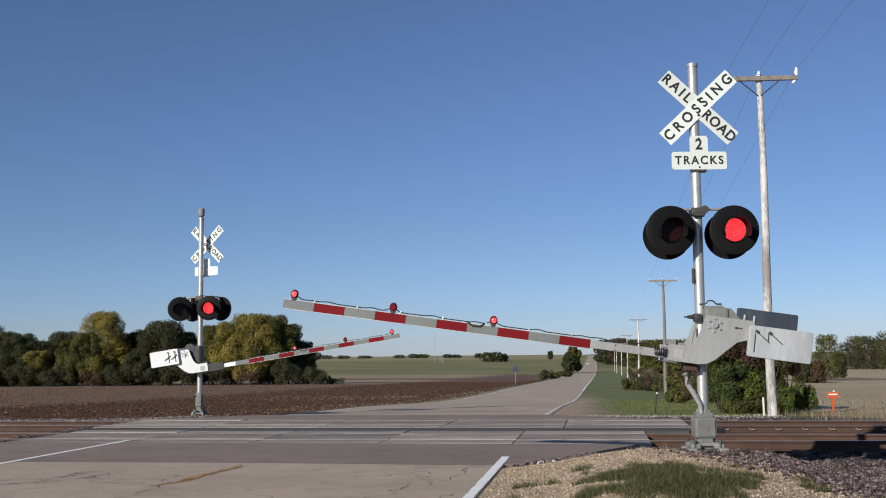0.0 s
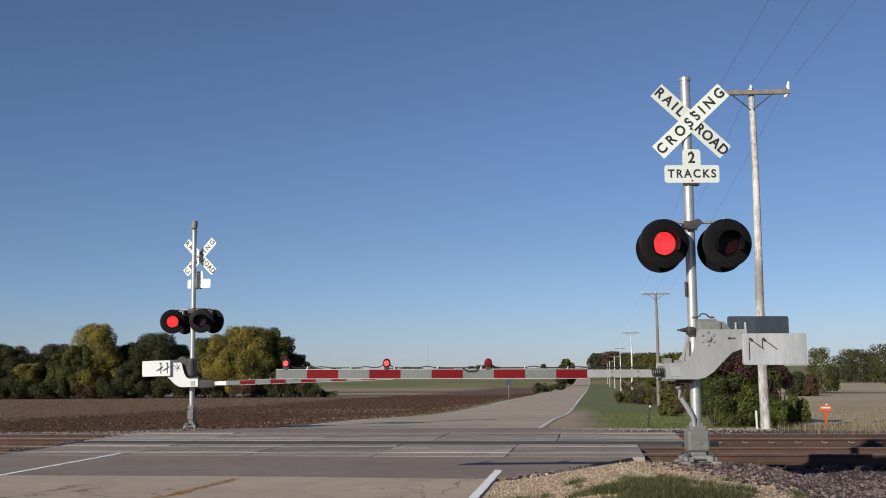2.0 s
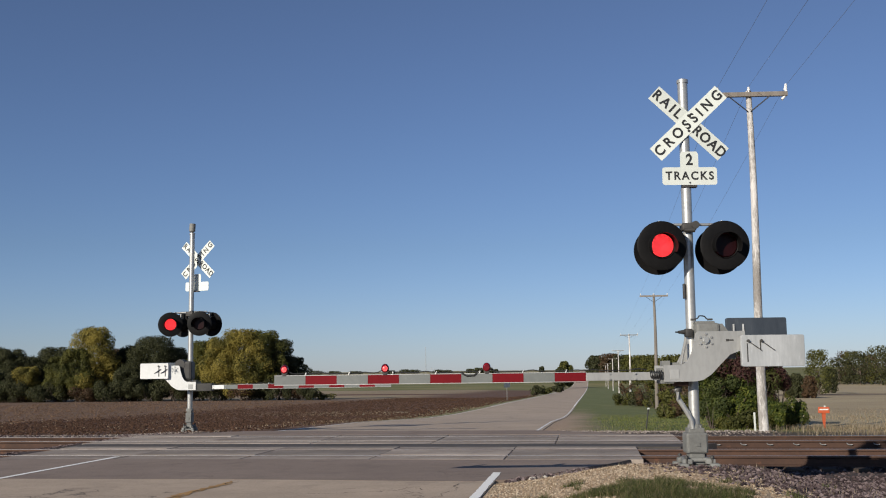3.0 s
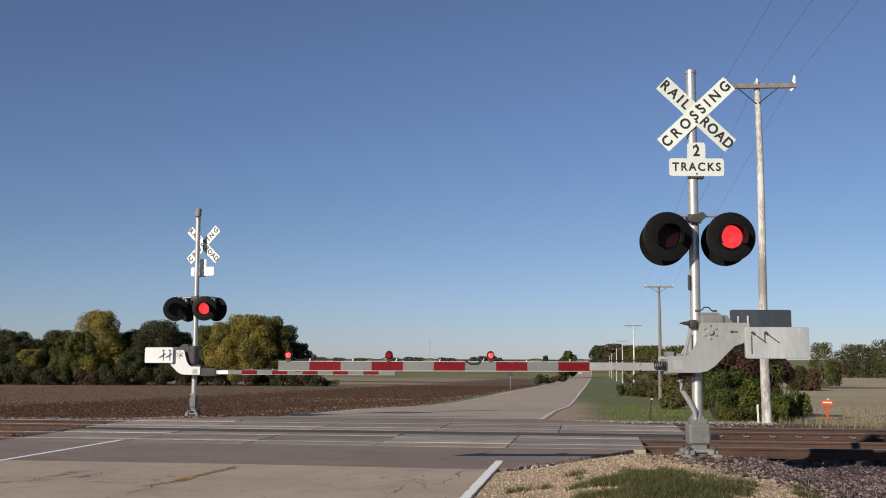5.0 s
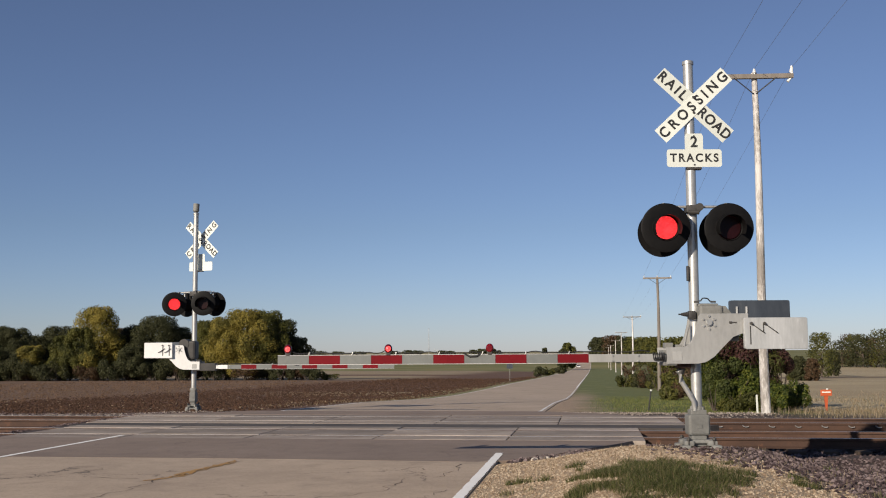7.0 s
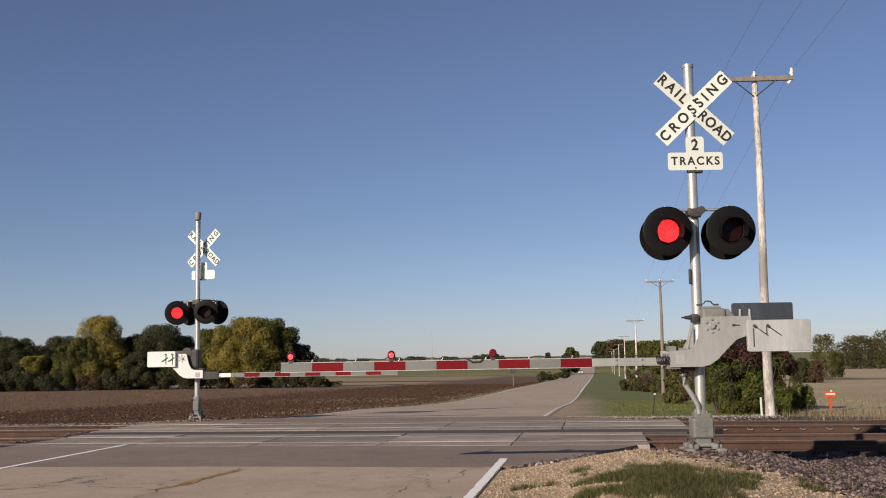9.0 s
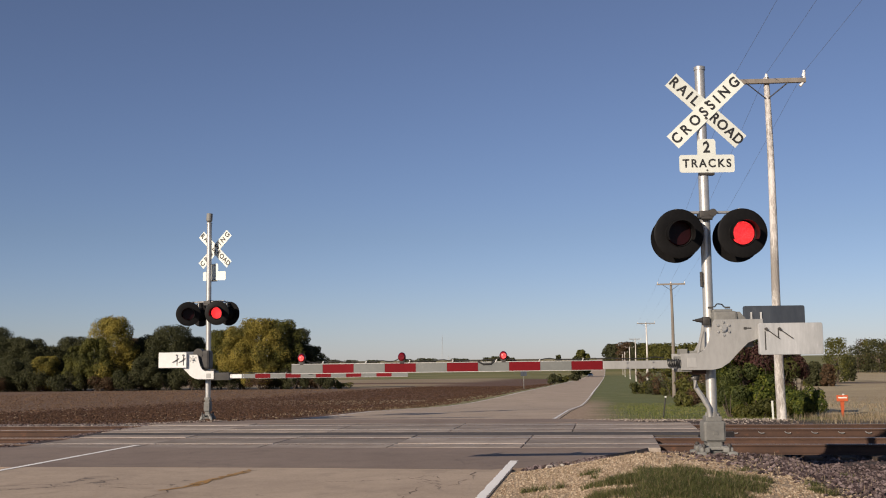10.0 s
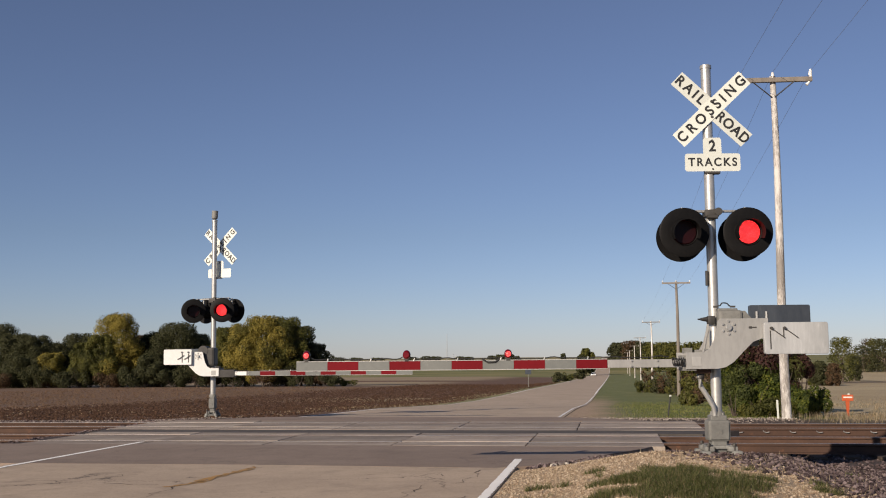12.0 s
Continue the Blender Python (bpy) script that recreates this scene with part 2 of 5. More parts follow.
SEAL = surface("black rubber seal", (0.018, 0.016, 0.015), (0.045, 0.040, 0.036), 6, 0.8)
TIE = surface("weathered tie timber", (0.038, 0.026, 0.019), (0.085, 0.060, 0.044), 5, 0.9, stretch=(1, 8, 8))
GALV = surface("galvanised steel", (0.34, 0.34, 0.33), (0.50, 0.50, 0.48), 5, 0.42, 0.55, 0.15, wear=(0.30, 0.29, 0.28))
CAST = surface("grey painted casting", (0.125, 0.125, 0.118), (0.225, 0.225, 0.210), 8, 0.65, 0.0, wear=(0.075, 0.068, 0.06))
ALU = surface("weathered aluminium plate", (0.29, 0.29, 0.28), (0.39, 0.39, 0.38), 3, 0.55, 0.25, 0.15, stretch=(2, 2, 0.6), wear=(0.34, 0.34, 0.34))
WEIGHT = surface("pale galvanised weight", (0.36, 0.37, 0.37), (0.52, 0.53, 0.53), 3, 0.5, 0.2, 0.15, stretch=(2.5, 2, 0.5), wear=(0.62, 0.63, 0.63))
SLATE = surface("dark weathered steel", (0.045, 0.055, 0.07), (0.075, 0.088, 0.105), 3, 0.45, 0.3, stretch=(2, 2, 0.5), wear=(0.14, 0.15, 0.16))
WHITE_PAINT = surface("chalky white paint", (0.62, 0.62, 0.60), (0.76, 0.76, 0.74), 3, 0.6, wear=(0.5, 0.5, 0.48))
BLACK = surface("black signal paint", (0.005, 0.005, 0.0055), (0.010, 0.0095, 0.0095), 4, 0.5, 0.0, 0.1, spec=0.09)
DARK = surface("dark fittings", (0.03, 0.03, 0.03), (0.07, 0.065, 0.06), 10, 0.6, 0.3)
WHITE = surface("reflective white sheeting", (0.60, 0.63, 0.58), (0.68, 0.71, 0.655), 3, 0.45, bump=0.05)
STRIPE = surface("greyish white sheeting", (0.125, 0.134, 0.129), (0.172, 0.182, 0.173), 4, 0.5, bump=0.05, wear=(0.235, 0.245, 0.232), vary=0.03)
ARM_EDGE = surface("bare aluminium edge", (0.40, 0.40, 0.39), (0.55, 0.55, 0.53), 5, 0.45, 0.2, bump=0.05)
RED = surface("red sheeting", (0.130, 0.004, 0.008), (0.170, 0.006, 0.011), 4, 0.65, bump=0.05, vary=0.03, spec=0.15)
LETTER = surface("black lettering", (0.012, 0.012, 0.012), (0.022, 0.022, 0.022), 5, 0.5, bump=0.02)
CABLE = surface("black cable", (0.012, 0.012, 0.012), (0.03, 0.03, 0.03), 20, 0.5)
WOOD = surface("grey pole timber", (0.30, 0.275, 0.25), (0.72, 0.69, 0.655), 2.2, 0.9, stretch=(3, 3, 0.7), wear=(0.14, 0.115, 0.095), bump=1.0, dist=0.03, tones=(0.43, 0.57))
WOOD_DARK = surface("dark pole timber", (0.14, 0.12, 0.10), (0.24, 0.21, 0.18), 3, 0.9, stretch=(6, 6, 0.7))
WIRE = surface("line wire", (0.16, 0.18, 0.22), (0.22, 0.24, 0.28), 3, 0.5, 0.0)
PORCELAIN = surface("white porcelain", (0.70, 0.68, 0.65), (0.80, 0.79, 0.76), 6, 0.25)
STONE = surface("crushed ballast", (0.10, 0.078, 0.075), (0.21, 0.175, 0.165), 9, 0.9, vary=0.3)
ORANGE = surface("orange marker plastic", (0.42, 0.075, 0.026), (0.52, 0.11, 0.038), 6, 0.5)
BARK = surface("bark", (0.06, 0.045, 0.035), (0.13, 0.10, 0.08), 4, 0.95)


def glowing(name, colour, strength, dots):
    m = Nodes(name)
    v = m.n("TexVoronoi", 0, {"Vector": m.n("TexCoord", 3), "Scale": dots})
    s = m.math("ADD", strength * 0.5, m.math("MULTIPLY", m.math("SUBTRACT", 1.0, m.step(v, 0.1, 0.6)), strength * 0.9))
    m.put(m.bsdf.inputs["Emission Color"], colour)
    m.put(m.bsdf.inputs["Emission Strength"], s)
    return m.base((0.2, 0.01, 0.012), 0.3)


GLOW = glowing("lit red lens", (1.0, 0.042, 0.048), 1.45, 60)
GLOW_SMALL = glowing("lit red bulb", (1.0, 0.085, 0.085), 2.1, 30)
UNLIT = surface("unlit dark red lens", (0.008, 0.002, 0.0025), (0.016, 0.003, 0.004), 20, 0.35, spec=0.15)
RUBY = surface("ruby plastic lens", (0.11, 0.003, 0.007), (0.17, 0.005, 0.010), 20, 0.14)


# ---- mesh helpers ----
def part(name, bm, material, parent=None, label="", smooth=False, place=None):
    bmesh.ops.recalc_face_normals(bm, faces=bm.faces)
    me = bpy.data.meshes.new(name)
    bm.to_mesh(me)
    bm.free()
    me.materials.append(material)
    if smooth:
        me.polygons.foreach_set("use_smooth", [True] * len(me.polygons))
        me.set_sharp_from_angle(angle=radians(38))
    ob = new(name, me)
    if parent:
        ob.parent = parent
    if place:
        ob.matrix_basis = place
    return tagged(ob, label)


def raw(name, verts, faces, material, parent=None, label=""):
    me = bpy.data.meshes.new(name)
    me.from_pydata([tuple(v) for v in verts], [], faces)
    me.materials.append(material)
    ob = new(name, me)
    if parent:
        ob.parent = parent
    return tagged(ob, label)


def thing(name, m, label, category, group="", kind=""):
    ob = new(name)
    ob.matrix_basis = m
    ob.empty_display_size = 0.2
    return tagged(ob, label, category, group, kind)


def bx(bm, c, s, bevel=0.0, m=None):
    v = bmesh.ops.create_cube(bm, size=1)["verts"]
    t = Matrix.Translation(c) @ (m or Matrix()) @ Matrix.Diagonal((*s, 1))
    bmesh.ops.transform(bm, matrix=t, verts=v)
    if bevel:
        bmesh.ops.bevel(bm, geom=list({e for q in v for e in q.link_edges}), offset=bevel, segments=2, affect="EDGES", profile=0.6)
    return bm


def cyl(bm, p0, p1, r0, r1=None, seg=16):
    p0, p1 = Vector(p0), Vector(p1)
    d = p1 - p0
    m = Matrix.Translation((p0 + p1) / 2) @ d.to_track_quat("Z", "Y").to_matrix().to_4x4()
    bmesh.ops.create_cone(bm, cap_ends=True, segments=seg, radius1=r0, radius2=r0 if r1 is None else r1, depth=d.length, matrix=m)
    return bm


def lathe(bm, profile, m=None, seg=40, arc=(0, 360)):
    """Turns (radius, along) points round the local y axis; angles count from the top."""
    full = arc[1] - arc[0] >= 360
    rings = []
    for i in range(seg if full else seg + 1):
        t = radians(arc[0] + (arc[1] - arc[0]) * i / seg)
        ring = [bm.verts.new((m or Matrix()) @ Vector((r * math.sin(t), y, r * math.cos(t)))) for r, y in profile]
        rings.append(ring)
    for i in range(seg):
        p, q = rings[i], rings[(i + 1) % len(rings)]
        for j in range(len(profile) - 1):
            bm.faces.new((p[j], q[j], q[j + 1], p[j + 1]))
    bmesh.ops.remove_doubles(bm, verts=bm.verts, dist=1e-5)
    return bm


def prism(bm, pts, y0, y1):
    """A flat plate with the outline pts (x, z), from y0 to y1."""
    f = [bm.verts.new((x, y0, z)) for x, z in pts]
    g = [bm.verts.new((x, y1, z)) for x, z in pts]
    bm.faces.new(f)
    bm.faces.new(g[::-1])
    for i in range(len(pts)):
        j = (i + 1) % len(pts)
        bm.faces.new((f[i], f[j], g[j], g[i]))
    return bm


def slab(bm, pts, z0, z1):
    """A flat slab with the outline pts (x, y)."""
    f = [bm.verts.new((x, y, z0)) for x, y in pts]
    g = [bm.verts.new((x, y, z1)) for x, y in pts]
    bm.faces.new(f)
    bm.faces.new(g)
    for i in range(len(pts)):
        j = (i + 1) % len(pts)
        bm.faces.new((f[i], f[j], g[j], g[i]))
    return bm


def tube(bm, pts, r, seg=8):
    pts = [Vector(p) for p in pts]
    rings = []
    for i, p in enumerate(pts):
        d = (pts[min(i + 1, len(pts) - 1)] - pts[max(i - 1, 0)]).normalized()
        q = d.to_track_quat("Z", "Y")
        rings.append([bm.verts.new(p + q @ Vector((r * math.cos(t), r * math.sin(t), 0))) for t in [2 * math.pi * k / seg for k in range(seg)]])
    for p, q in zip(rings, rings[1:]):
        for k in range(seg):
            bm.faces.new((p[k], p[(k + 1) % seg], q[(k + 1) % seg], q[k]))
    bm.faces.new(rings[0])
    bm.faces.new(rings[-1][::-1])
    return bm


def rounded(x0, z0, x1, z1, r):
    pts = []
    for cx, cz, a0 in ((x1 - r, z1 - r, 0), (x0 + r, z1 - r, 90), (x0 + r, z0 + r, 180), (x1 - r, z0 + r, 270)):
        pts += [(cx + r * math.cos(radians(a0 + k * 22.5)), cz + r * math.sin(radians(a0 + k * 22.5))) for k in range(5)]
    return pts


def lettering(name, text, size, m, parent, spacing=1.0, bold=0.025, width=0.94):
    """Words in the built-in font as a thin mesh, upright in the local xz plane and facing -y."""
    cu = bpy.data.curves.new(name, "FONT")
    cu.body, cu.size, cu.align_x, cu.align_y, cu.extrude, cu.offset, cu.space_character = text, size, "CENTER", "CENTER", 0.0015, bold * size, spacing
    tmp = bpy.data.objects.new(name, cu)
    me = bpy.data.meshes.new_from_object(tmp)
    me.transform(Matrix.Rotation(radians(90), 4, "X") @ Matrix.Diagonal((width, 1, 1, 1)))
    me.materials.clear()
    me.materials.append(LETTER)
    bpy.data.objects.remove(tmp)
    ob = new(name, me)
    ob.parent, ob.matrix_basis = parent, m
    return ob


# ---- the ground ----
def ground():
    def axis(fine0, fine1, step, lo, hi, grow):
        v = list(np.arange(fine0, fine1 + 1e-6, step))
        d = step
        while v[-1] < hi:
            d *= grow
            v.append(v[-1] + d)
        d = step
        while v[0] > lo:
            d *= grow
            v.insert(0, v[0] - d)
        return v
    aa, bb = axis(5, 34, 0.2, -300, 4500, 1.06), axis(-16, 14, 0.2, -3500, 3500, 1.11)
    verts = [W(a, b, ground_z(a, b)) for a in aa for b in bb]
    n = len(bb)
    faces = [(i * n + j, i * n + j + 1, (i + 1) * n + j + 1, (i + 1) * n + j) for i in range(len(aa) - 1) for j in range(n - 1)]
    ob = raw("ground", verts, faces, GROUND)
    ob.data.polygons.foreach_set("use_smooth", [True] * len(ob.data.polygons))
    tagged(ob, "ploughed dark soil, straw stubble, green verge and gravel", "ground", kind="structure")


def road_strip(name, a0, a1, b0, b1, material, label, lift=0.0, step=2.0, category="road"):
    rows = [a0]
    while rows[-1] < a1:
        rows.append(min(a1, rows[-1] + max(step, (rows[-1] - 20) * 0.05)))
    verts, faces = [], []
    for a in rows:
        z = road_z(a) + lift
        verts += [W(a, b0, z - 0.16), W(a, b0, z), W(a, b1, z), W(a, b1, z - 0.16)]
    for i in range(len(rows) - 1):
        k = i * 4
        faces += [(k + 1, k + 2, k + 6, k + 5), (k, k + 1, k + 5, k + 4), (k + 2, k + 3, k + 7, k + 6)]
    e = len(verts) - 4
    faces += [(0, 3, 2, 1), (e, e + 1, e + 2, e + 3)]
    return tagged(raw(name, verts, faces, material), label, category, kind="structure")


def ragged_line(a0, a1, b, half, label, chip=0.28):
    """Painted stripe with chipped, wandering edges."""
    rng = np.random.default_rng(int(abs(b) * 100))
    verts, faces = [], []
    n = int((a1 - a0) / 0.07)
    for i in range(n + 1):
        a = a0 + (a1 - a0) * i / n
        z = road_z(a) + 0.006
        verts += [W(a, b - half * (1 - chip * rng.random() ** 3), z), W(a, b + half * (1 - chip * rng.random() ** 3), z)]
        if i:
            k = 2 * i
            faces.append((k - 2, k - 1, k + 1, k))
    tagged(raw("edge_line", verts, faces, LINE), label, "road marking", kind="structure")


def roads():
    road_strip("road", -60, 14.35, LEFT, RIGHT, OLD_ROAD, "worn tan-grey country road pavement with cracks")
    road_strip("road", 26.2, 2500, LEFT, RIGHT, OLD_ROAD, "worn tan-grey country road running to the horizon", 0.0, 0.4)
    bm = bmesh.new()
    edge = [(14.3, -9.7), (14.35, -5), (14.2, RIGHT - 0.3), (14.6, -0.95), (15.4, -0.55), (16.4, -0.05), (17.3, 0.45), (17.72, 0.62), (17.72, -11.3), (16.2, -10.8), (15.0, -10.2)]
    slab(bm, [W(a, b).xy for a, b in edge], -0.2, 0.002)
    tagged(part("road", bm, ASPHALT, None, "smooth dark asphalt apron before the rails"), category="road", kind="structure")
    bm = bmesh.new()
    edge = [(20.72, -11.1), (20.72, 1.7), (21.68, 2.5), (21.68, -11.1)]
    slab(bm, [W(a, b).xy for a, b in edge], -0.2, -0.004)
    tagged(part("road", bm, INFILL, None, "dark asphalt infill between the two tracks"), category="road", kind="structure")
    bm = bmesh.new()
    edge = [(24.62, -11.0), (24.62, 0.9), (25.4, 0.2), (26.3, RIGHT + 0.05), (26.3, LEFT - 0.1), (25.4, -10.0)]
    slab(bm, [W(a, b).xy for a, b in edge], -0.2, 0.002)
    tagged(part("road", bm, ASPHALT, None, "dark asphalt apron beyond the rails"), category="road", kind="structure")
    ragged_line(-20, 15.45, -1.41, 0.062, "worn white edge line ending at the apron")
    ragged_line(-20, 18.2, -8.69, 0.055, "thin white edge line crossing the asphalt apron")
    for b in (-1.46, -8.68):
        ragged_line(26.35, 90, b, 0.048, "worn white edge line beyond the crossing", 0.95)
        road_strip("edge_line", 90.1, 1200, b - 0.06, b + 0.06, LINE, "white edge line running away along the road", 0.006, category="road marking")


def crack(pts, rng, thick=0.0095, lift=0.004, material=None, name="pavement_crack", label="dark crack in the worn pavement"):
    """A thin dark crack wandering through the pavement between the given points."""
    line = []
    for (a0, b0), (a1, b1) in zip(pts, pts[1:]):
        n = max(3, int(math.hypot(a1 - a0, b1 - b0) / 0.12))
        line += [(a0 + (a1 - a0) * i / n + rng.normal() * 0.035, b0 + (b1 - b0) * i / n + rng.normal() * 0.04) for i in range(n)]
    verts, faces = [], []
    for i, (a, b) in enumerate(line):
        w = thick * (0.2 + 0.8 * rng.random() ** 2)
        q = line[min(i + 1, len(line) - 1)]
        p = line[max(i - 1, 0)]
        da, db = q[0] - p[0], q[1] - p[1]
        l = math.hypot(da, db) + 1e-6
        verts += [W(a - db / l * w, b + da / l * w, lift), W(a + db / l * w, b - da / l * w, lift)]
        if i:
            k = 2 * i
            faces.append((k - 2, k - 1, k + 1, k))
    tagged(raw(name, verts, faces, material or TAR), label, "road marking" if material else "crack", kind="structure")


def cracks():
    rng = np.random.default_rng(3)
    for k in range(3):
        crack([(11.7 + 0.3 * k, -5.24 + 0.05 * k), (12.4, -5.16 + 0.04 * k), (13.2, -5.10 + 0.035 * k), (14.3 - 0.2 * k, -4.99 + 0.03 * k)], rng, 0.065, 0.003 + 0.001 * k, YELLOW, "centre_line", "worn remnant of a yellow centre line")
    crack([(9.2, -5.35), (10.4, -5.25), (12.0, -5.17), (13.4, -5.02), (14.2, -4.9)], rng)
    crack([(9.6, -3.1), (10.5, -2.9), (11.0, -2.4), (11.9, -2.2), (12.6, -2.35)], rng)
    crack([(9.0, -2.2), (9.8, -1.9), (10.6, -1.85), (11.4, -1.55)], rng)
    crack([(8.8, -2.9), (9.4, -2.3), (9.9, -2.25), (10.3, -1.7)], rng)
    crack([(11.6, -7.9), (11.9, -7.0), (12.1, -6.4), (11.9, -5.4)], rng)
    crack([(13.2, -3.4), (13.3, -2.9), (13.2, -2.7)], rng)
    crack([(12.4, -1.9), (13.3, -1.75), (14.0, -1.8)], rng)
    crack([(10.2, -4.2), (10.6, -3.7), (10.7, -3.0)], rng)
    for i in range(9):
        a, b = 9 + 5 * rng.random(), -8.4 + 6.6 * rng.random()
        q = rng.random() * 3
        crack([(a, b), (a + 0.15 * math.sin(q), b + 0.3 * math.cos(q)), (a + 0.25 * math.sin(q), b + 0.5 * math.cos(q))], rng)


def rail_profile():
    h = [(0.0, 0.0), (0.034, 0.0), (0.037, -0.008), (0.036, -0.036), (0.012, -0.048), (0.010, -0.140), (0.070, -0.158), (0.073, -0.170)]
    return h + [(-x, z) for x, z in h[::-1] if x > 0]


def tracks():
    for k in (0, 2):
        mid = (RAILS[k] + RAILS[k + 1]) / 2
        tr = thing("railway_track", pose(*W(mid, 0, 0), 0, 0, -math.degrees(TURN)), "rusty steel rails on dark timber ties in ballast", "railway track", "tracks", "structure")
        for s in (-0.75, 0.75):
            bm = bmesh.new()
            pr = rail_profile()
            p = [bm.verts.new((-140, s + y, z)) for y, z in pr]
            q = [bm.verts.new((140, s + y, z)) for y, z in pr]
            for i in range(len(pr)):
                j = (i + 1) % len(pr)
                bm.faces.new((p[i], p[j], q[j], q[i]))
            part("rail", bm, RUST, tr, "rust-brown steel rail")
            bm = bmesh.new()
            bx(bm, (0, s, 0.0015), (280, 0.052, 0.003))
            # thin bright strip stands in for light caught on this rail's left side
            if k == 0 and s < 0:
                bx(bm, (-76, s - 0.0385, -0.016), (128, 0.004, 0.032))
            part("rail_head", bm, RAIL_HEAD, tr, "worn shiny running surface, near rail with an added glint strip")
        xs = [-11.6 - 0.53 * i for i in range(1, 36)] + [1.75 + 0.53 * i for i in range(36)]
        tie = bmesh.new()
        bx(tie, (0, 0, 0), (0.23, 2.6, 0.18), 0.012)
        first = part("tie", tie, TIE, tr, place=pose(-11.6, 0, -0.262))
        if k == 0:
            for x in xs:
                o = new("tie", first.data)
                o.parent, o.matrix_basis = tr, pose(x, random.uniform(-0.04, 0.04), -0.262, 0, 0, random.uniform(-1, 1))
            continue
        anchor = bmesh.new()
        tube(anchor, [(-0.060, 0, 0.034), (-0.045, 0, 0.010), (0, 0, -0.006), (0.035, 0, -0.004), (0.06, 0, 0.004)], 0.010, 6)
        clip = part("rail_anchor", anchor, GALV, tr, "bright crescent rail anchor", place=pose(1.53, -0.80, -0.082))
        for x in xs:
            o = new("tie", first.data)
            o.parent, o.matrix_basis = tr, pose(x, random.uniform(-0.04, 0.04), -0.262, 0, 0, random.uniform(-1, 1))
        for x in xs[35:]:
            o = new("rail_anchor", clip.data)
            o.parent, o.matrix_basis = tr, pose(x + 0.31, -0.80, -0.082)
    cs = thing("crossing_surface", pose(*W(0, 0, 0), 0, 0, -math.degrees(TURN)), "worn concrete crossing panels between and beside the rails", "crossing surface", kind="structure")
    made = {}
    for k, (end0, end1) in ((0, (-10.9, 0.85)), (2, (-11.2, 1.85))):
        r0, r1 = RAILS[k], RAILS[k + 1]
        for a0, a1 in ((r0 - 0.12, r0 - 0.042), (r0 + 0.07, r0 + 0.155), (r1 - 0.155, r1 - 0.07), (r1 + 0.042, r1 + 0.12)):
            bm = bmesh.new()
            bx(bm, ((end0 + end1) / 2, (a0 + a1) / 2, -0.06), (end1 - end0 - 0.05, a1 - a0, 0.11), 0.006)
            part("rubber_seal", bm, SEAL, cs, "black rubber seal along the rail")
        for a0, a1 in ((r0 - 0.76, r0 - 0.125), (r0 + 0.16, r1 - 0.16), (r1 + 0.125, r1 + 0.70)):
            n = 5
            w = (end1 - end0) / n
            for i in range(n):
                key = (k, round(a1 - a0, 2))
                if key not in made:
                    bm = bmesh.new()
                    bx(bm, (0, 0, 0), (w - 0.02, a1 - a0, 0.2), 0.012)
                    o = part("panel", bm, PANEL, cs)
                    made[key] = o.data
                else:
                    o = new("panel", made[key])
                    o.parent = cs
                o.matrix_basis = pose(end0 + (i + 0.5) * w, (a0 + a1) / 2, -0.098 + random.uniform(-0.004, 0.004), 0, random.uniform(-0.1, 0.1), 0)


ground()
roads()
cracks()
tracks()


# ---- crossing signals ----
MOVERS = []          # (moving part, resting pose, what it does)


def lens_parts(parent, m, radius, glow, steady=False, phase=0, name="lens"):
    """A disc on an upright spindle, lit on its front and dark behind; it turns over as the lamp flashes."""
    bm = bmesh.new()
    lathe(bm, [(0.0001, -0.012), (radius * 0.6, -0.010), (radius * 0.95, -0.002), (radius, 0.0), (radius * 0.98, 0.006), (0.0001, 0.006)], seg=28)
    bm.faces.ensure_lookup_table()
    ob = part(name, bm, glow, parent, "lit red lens", True, m)
    ob.data.materials.append(UNLIT if radius > 0.1 else RUBY)
    for p in ob.data.polygons:
        if p.center.y > 0.0005:
            p.material_index = 1
    if not steady:
        MOVERS.append((ob, m, "flash", phase))
    return ob


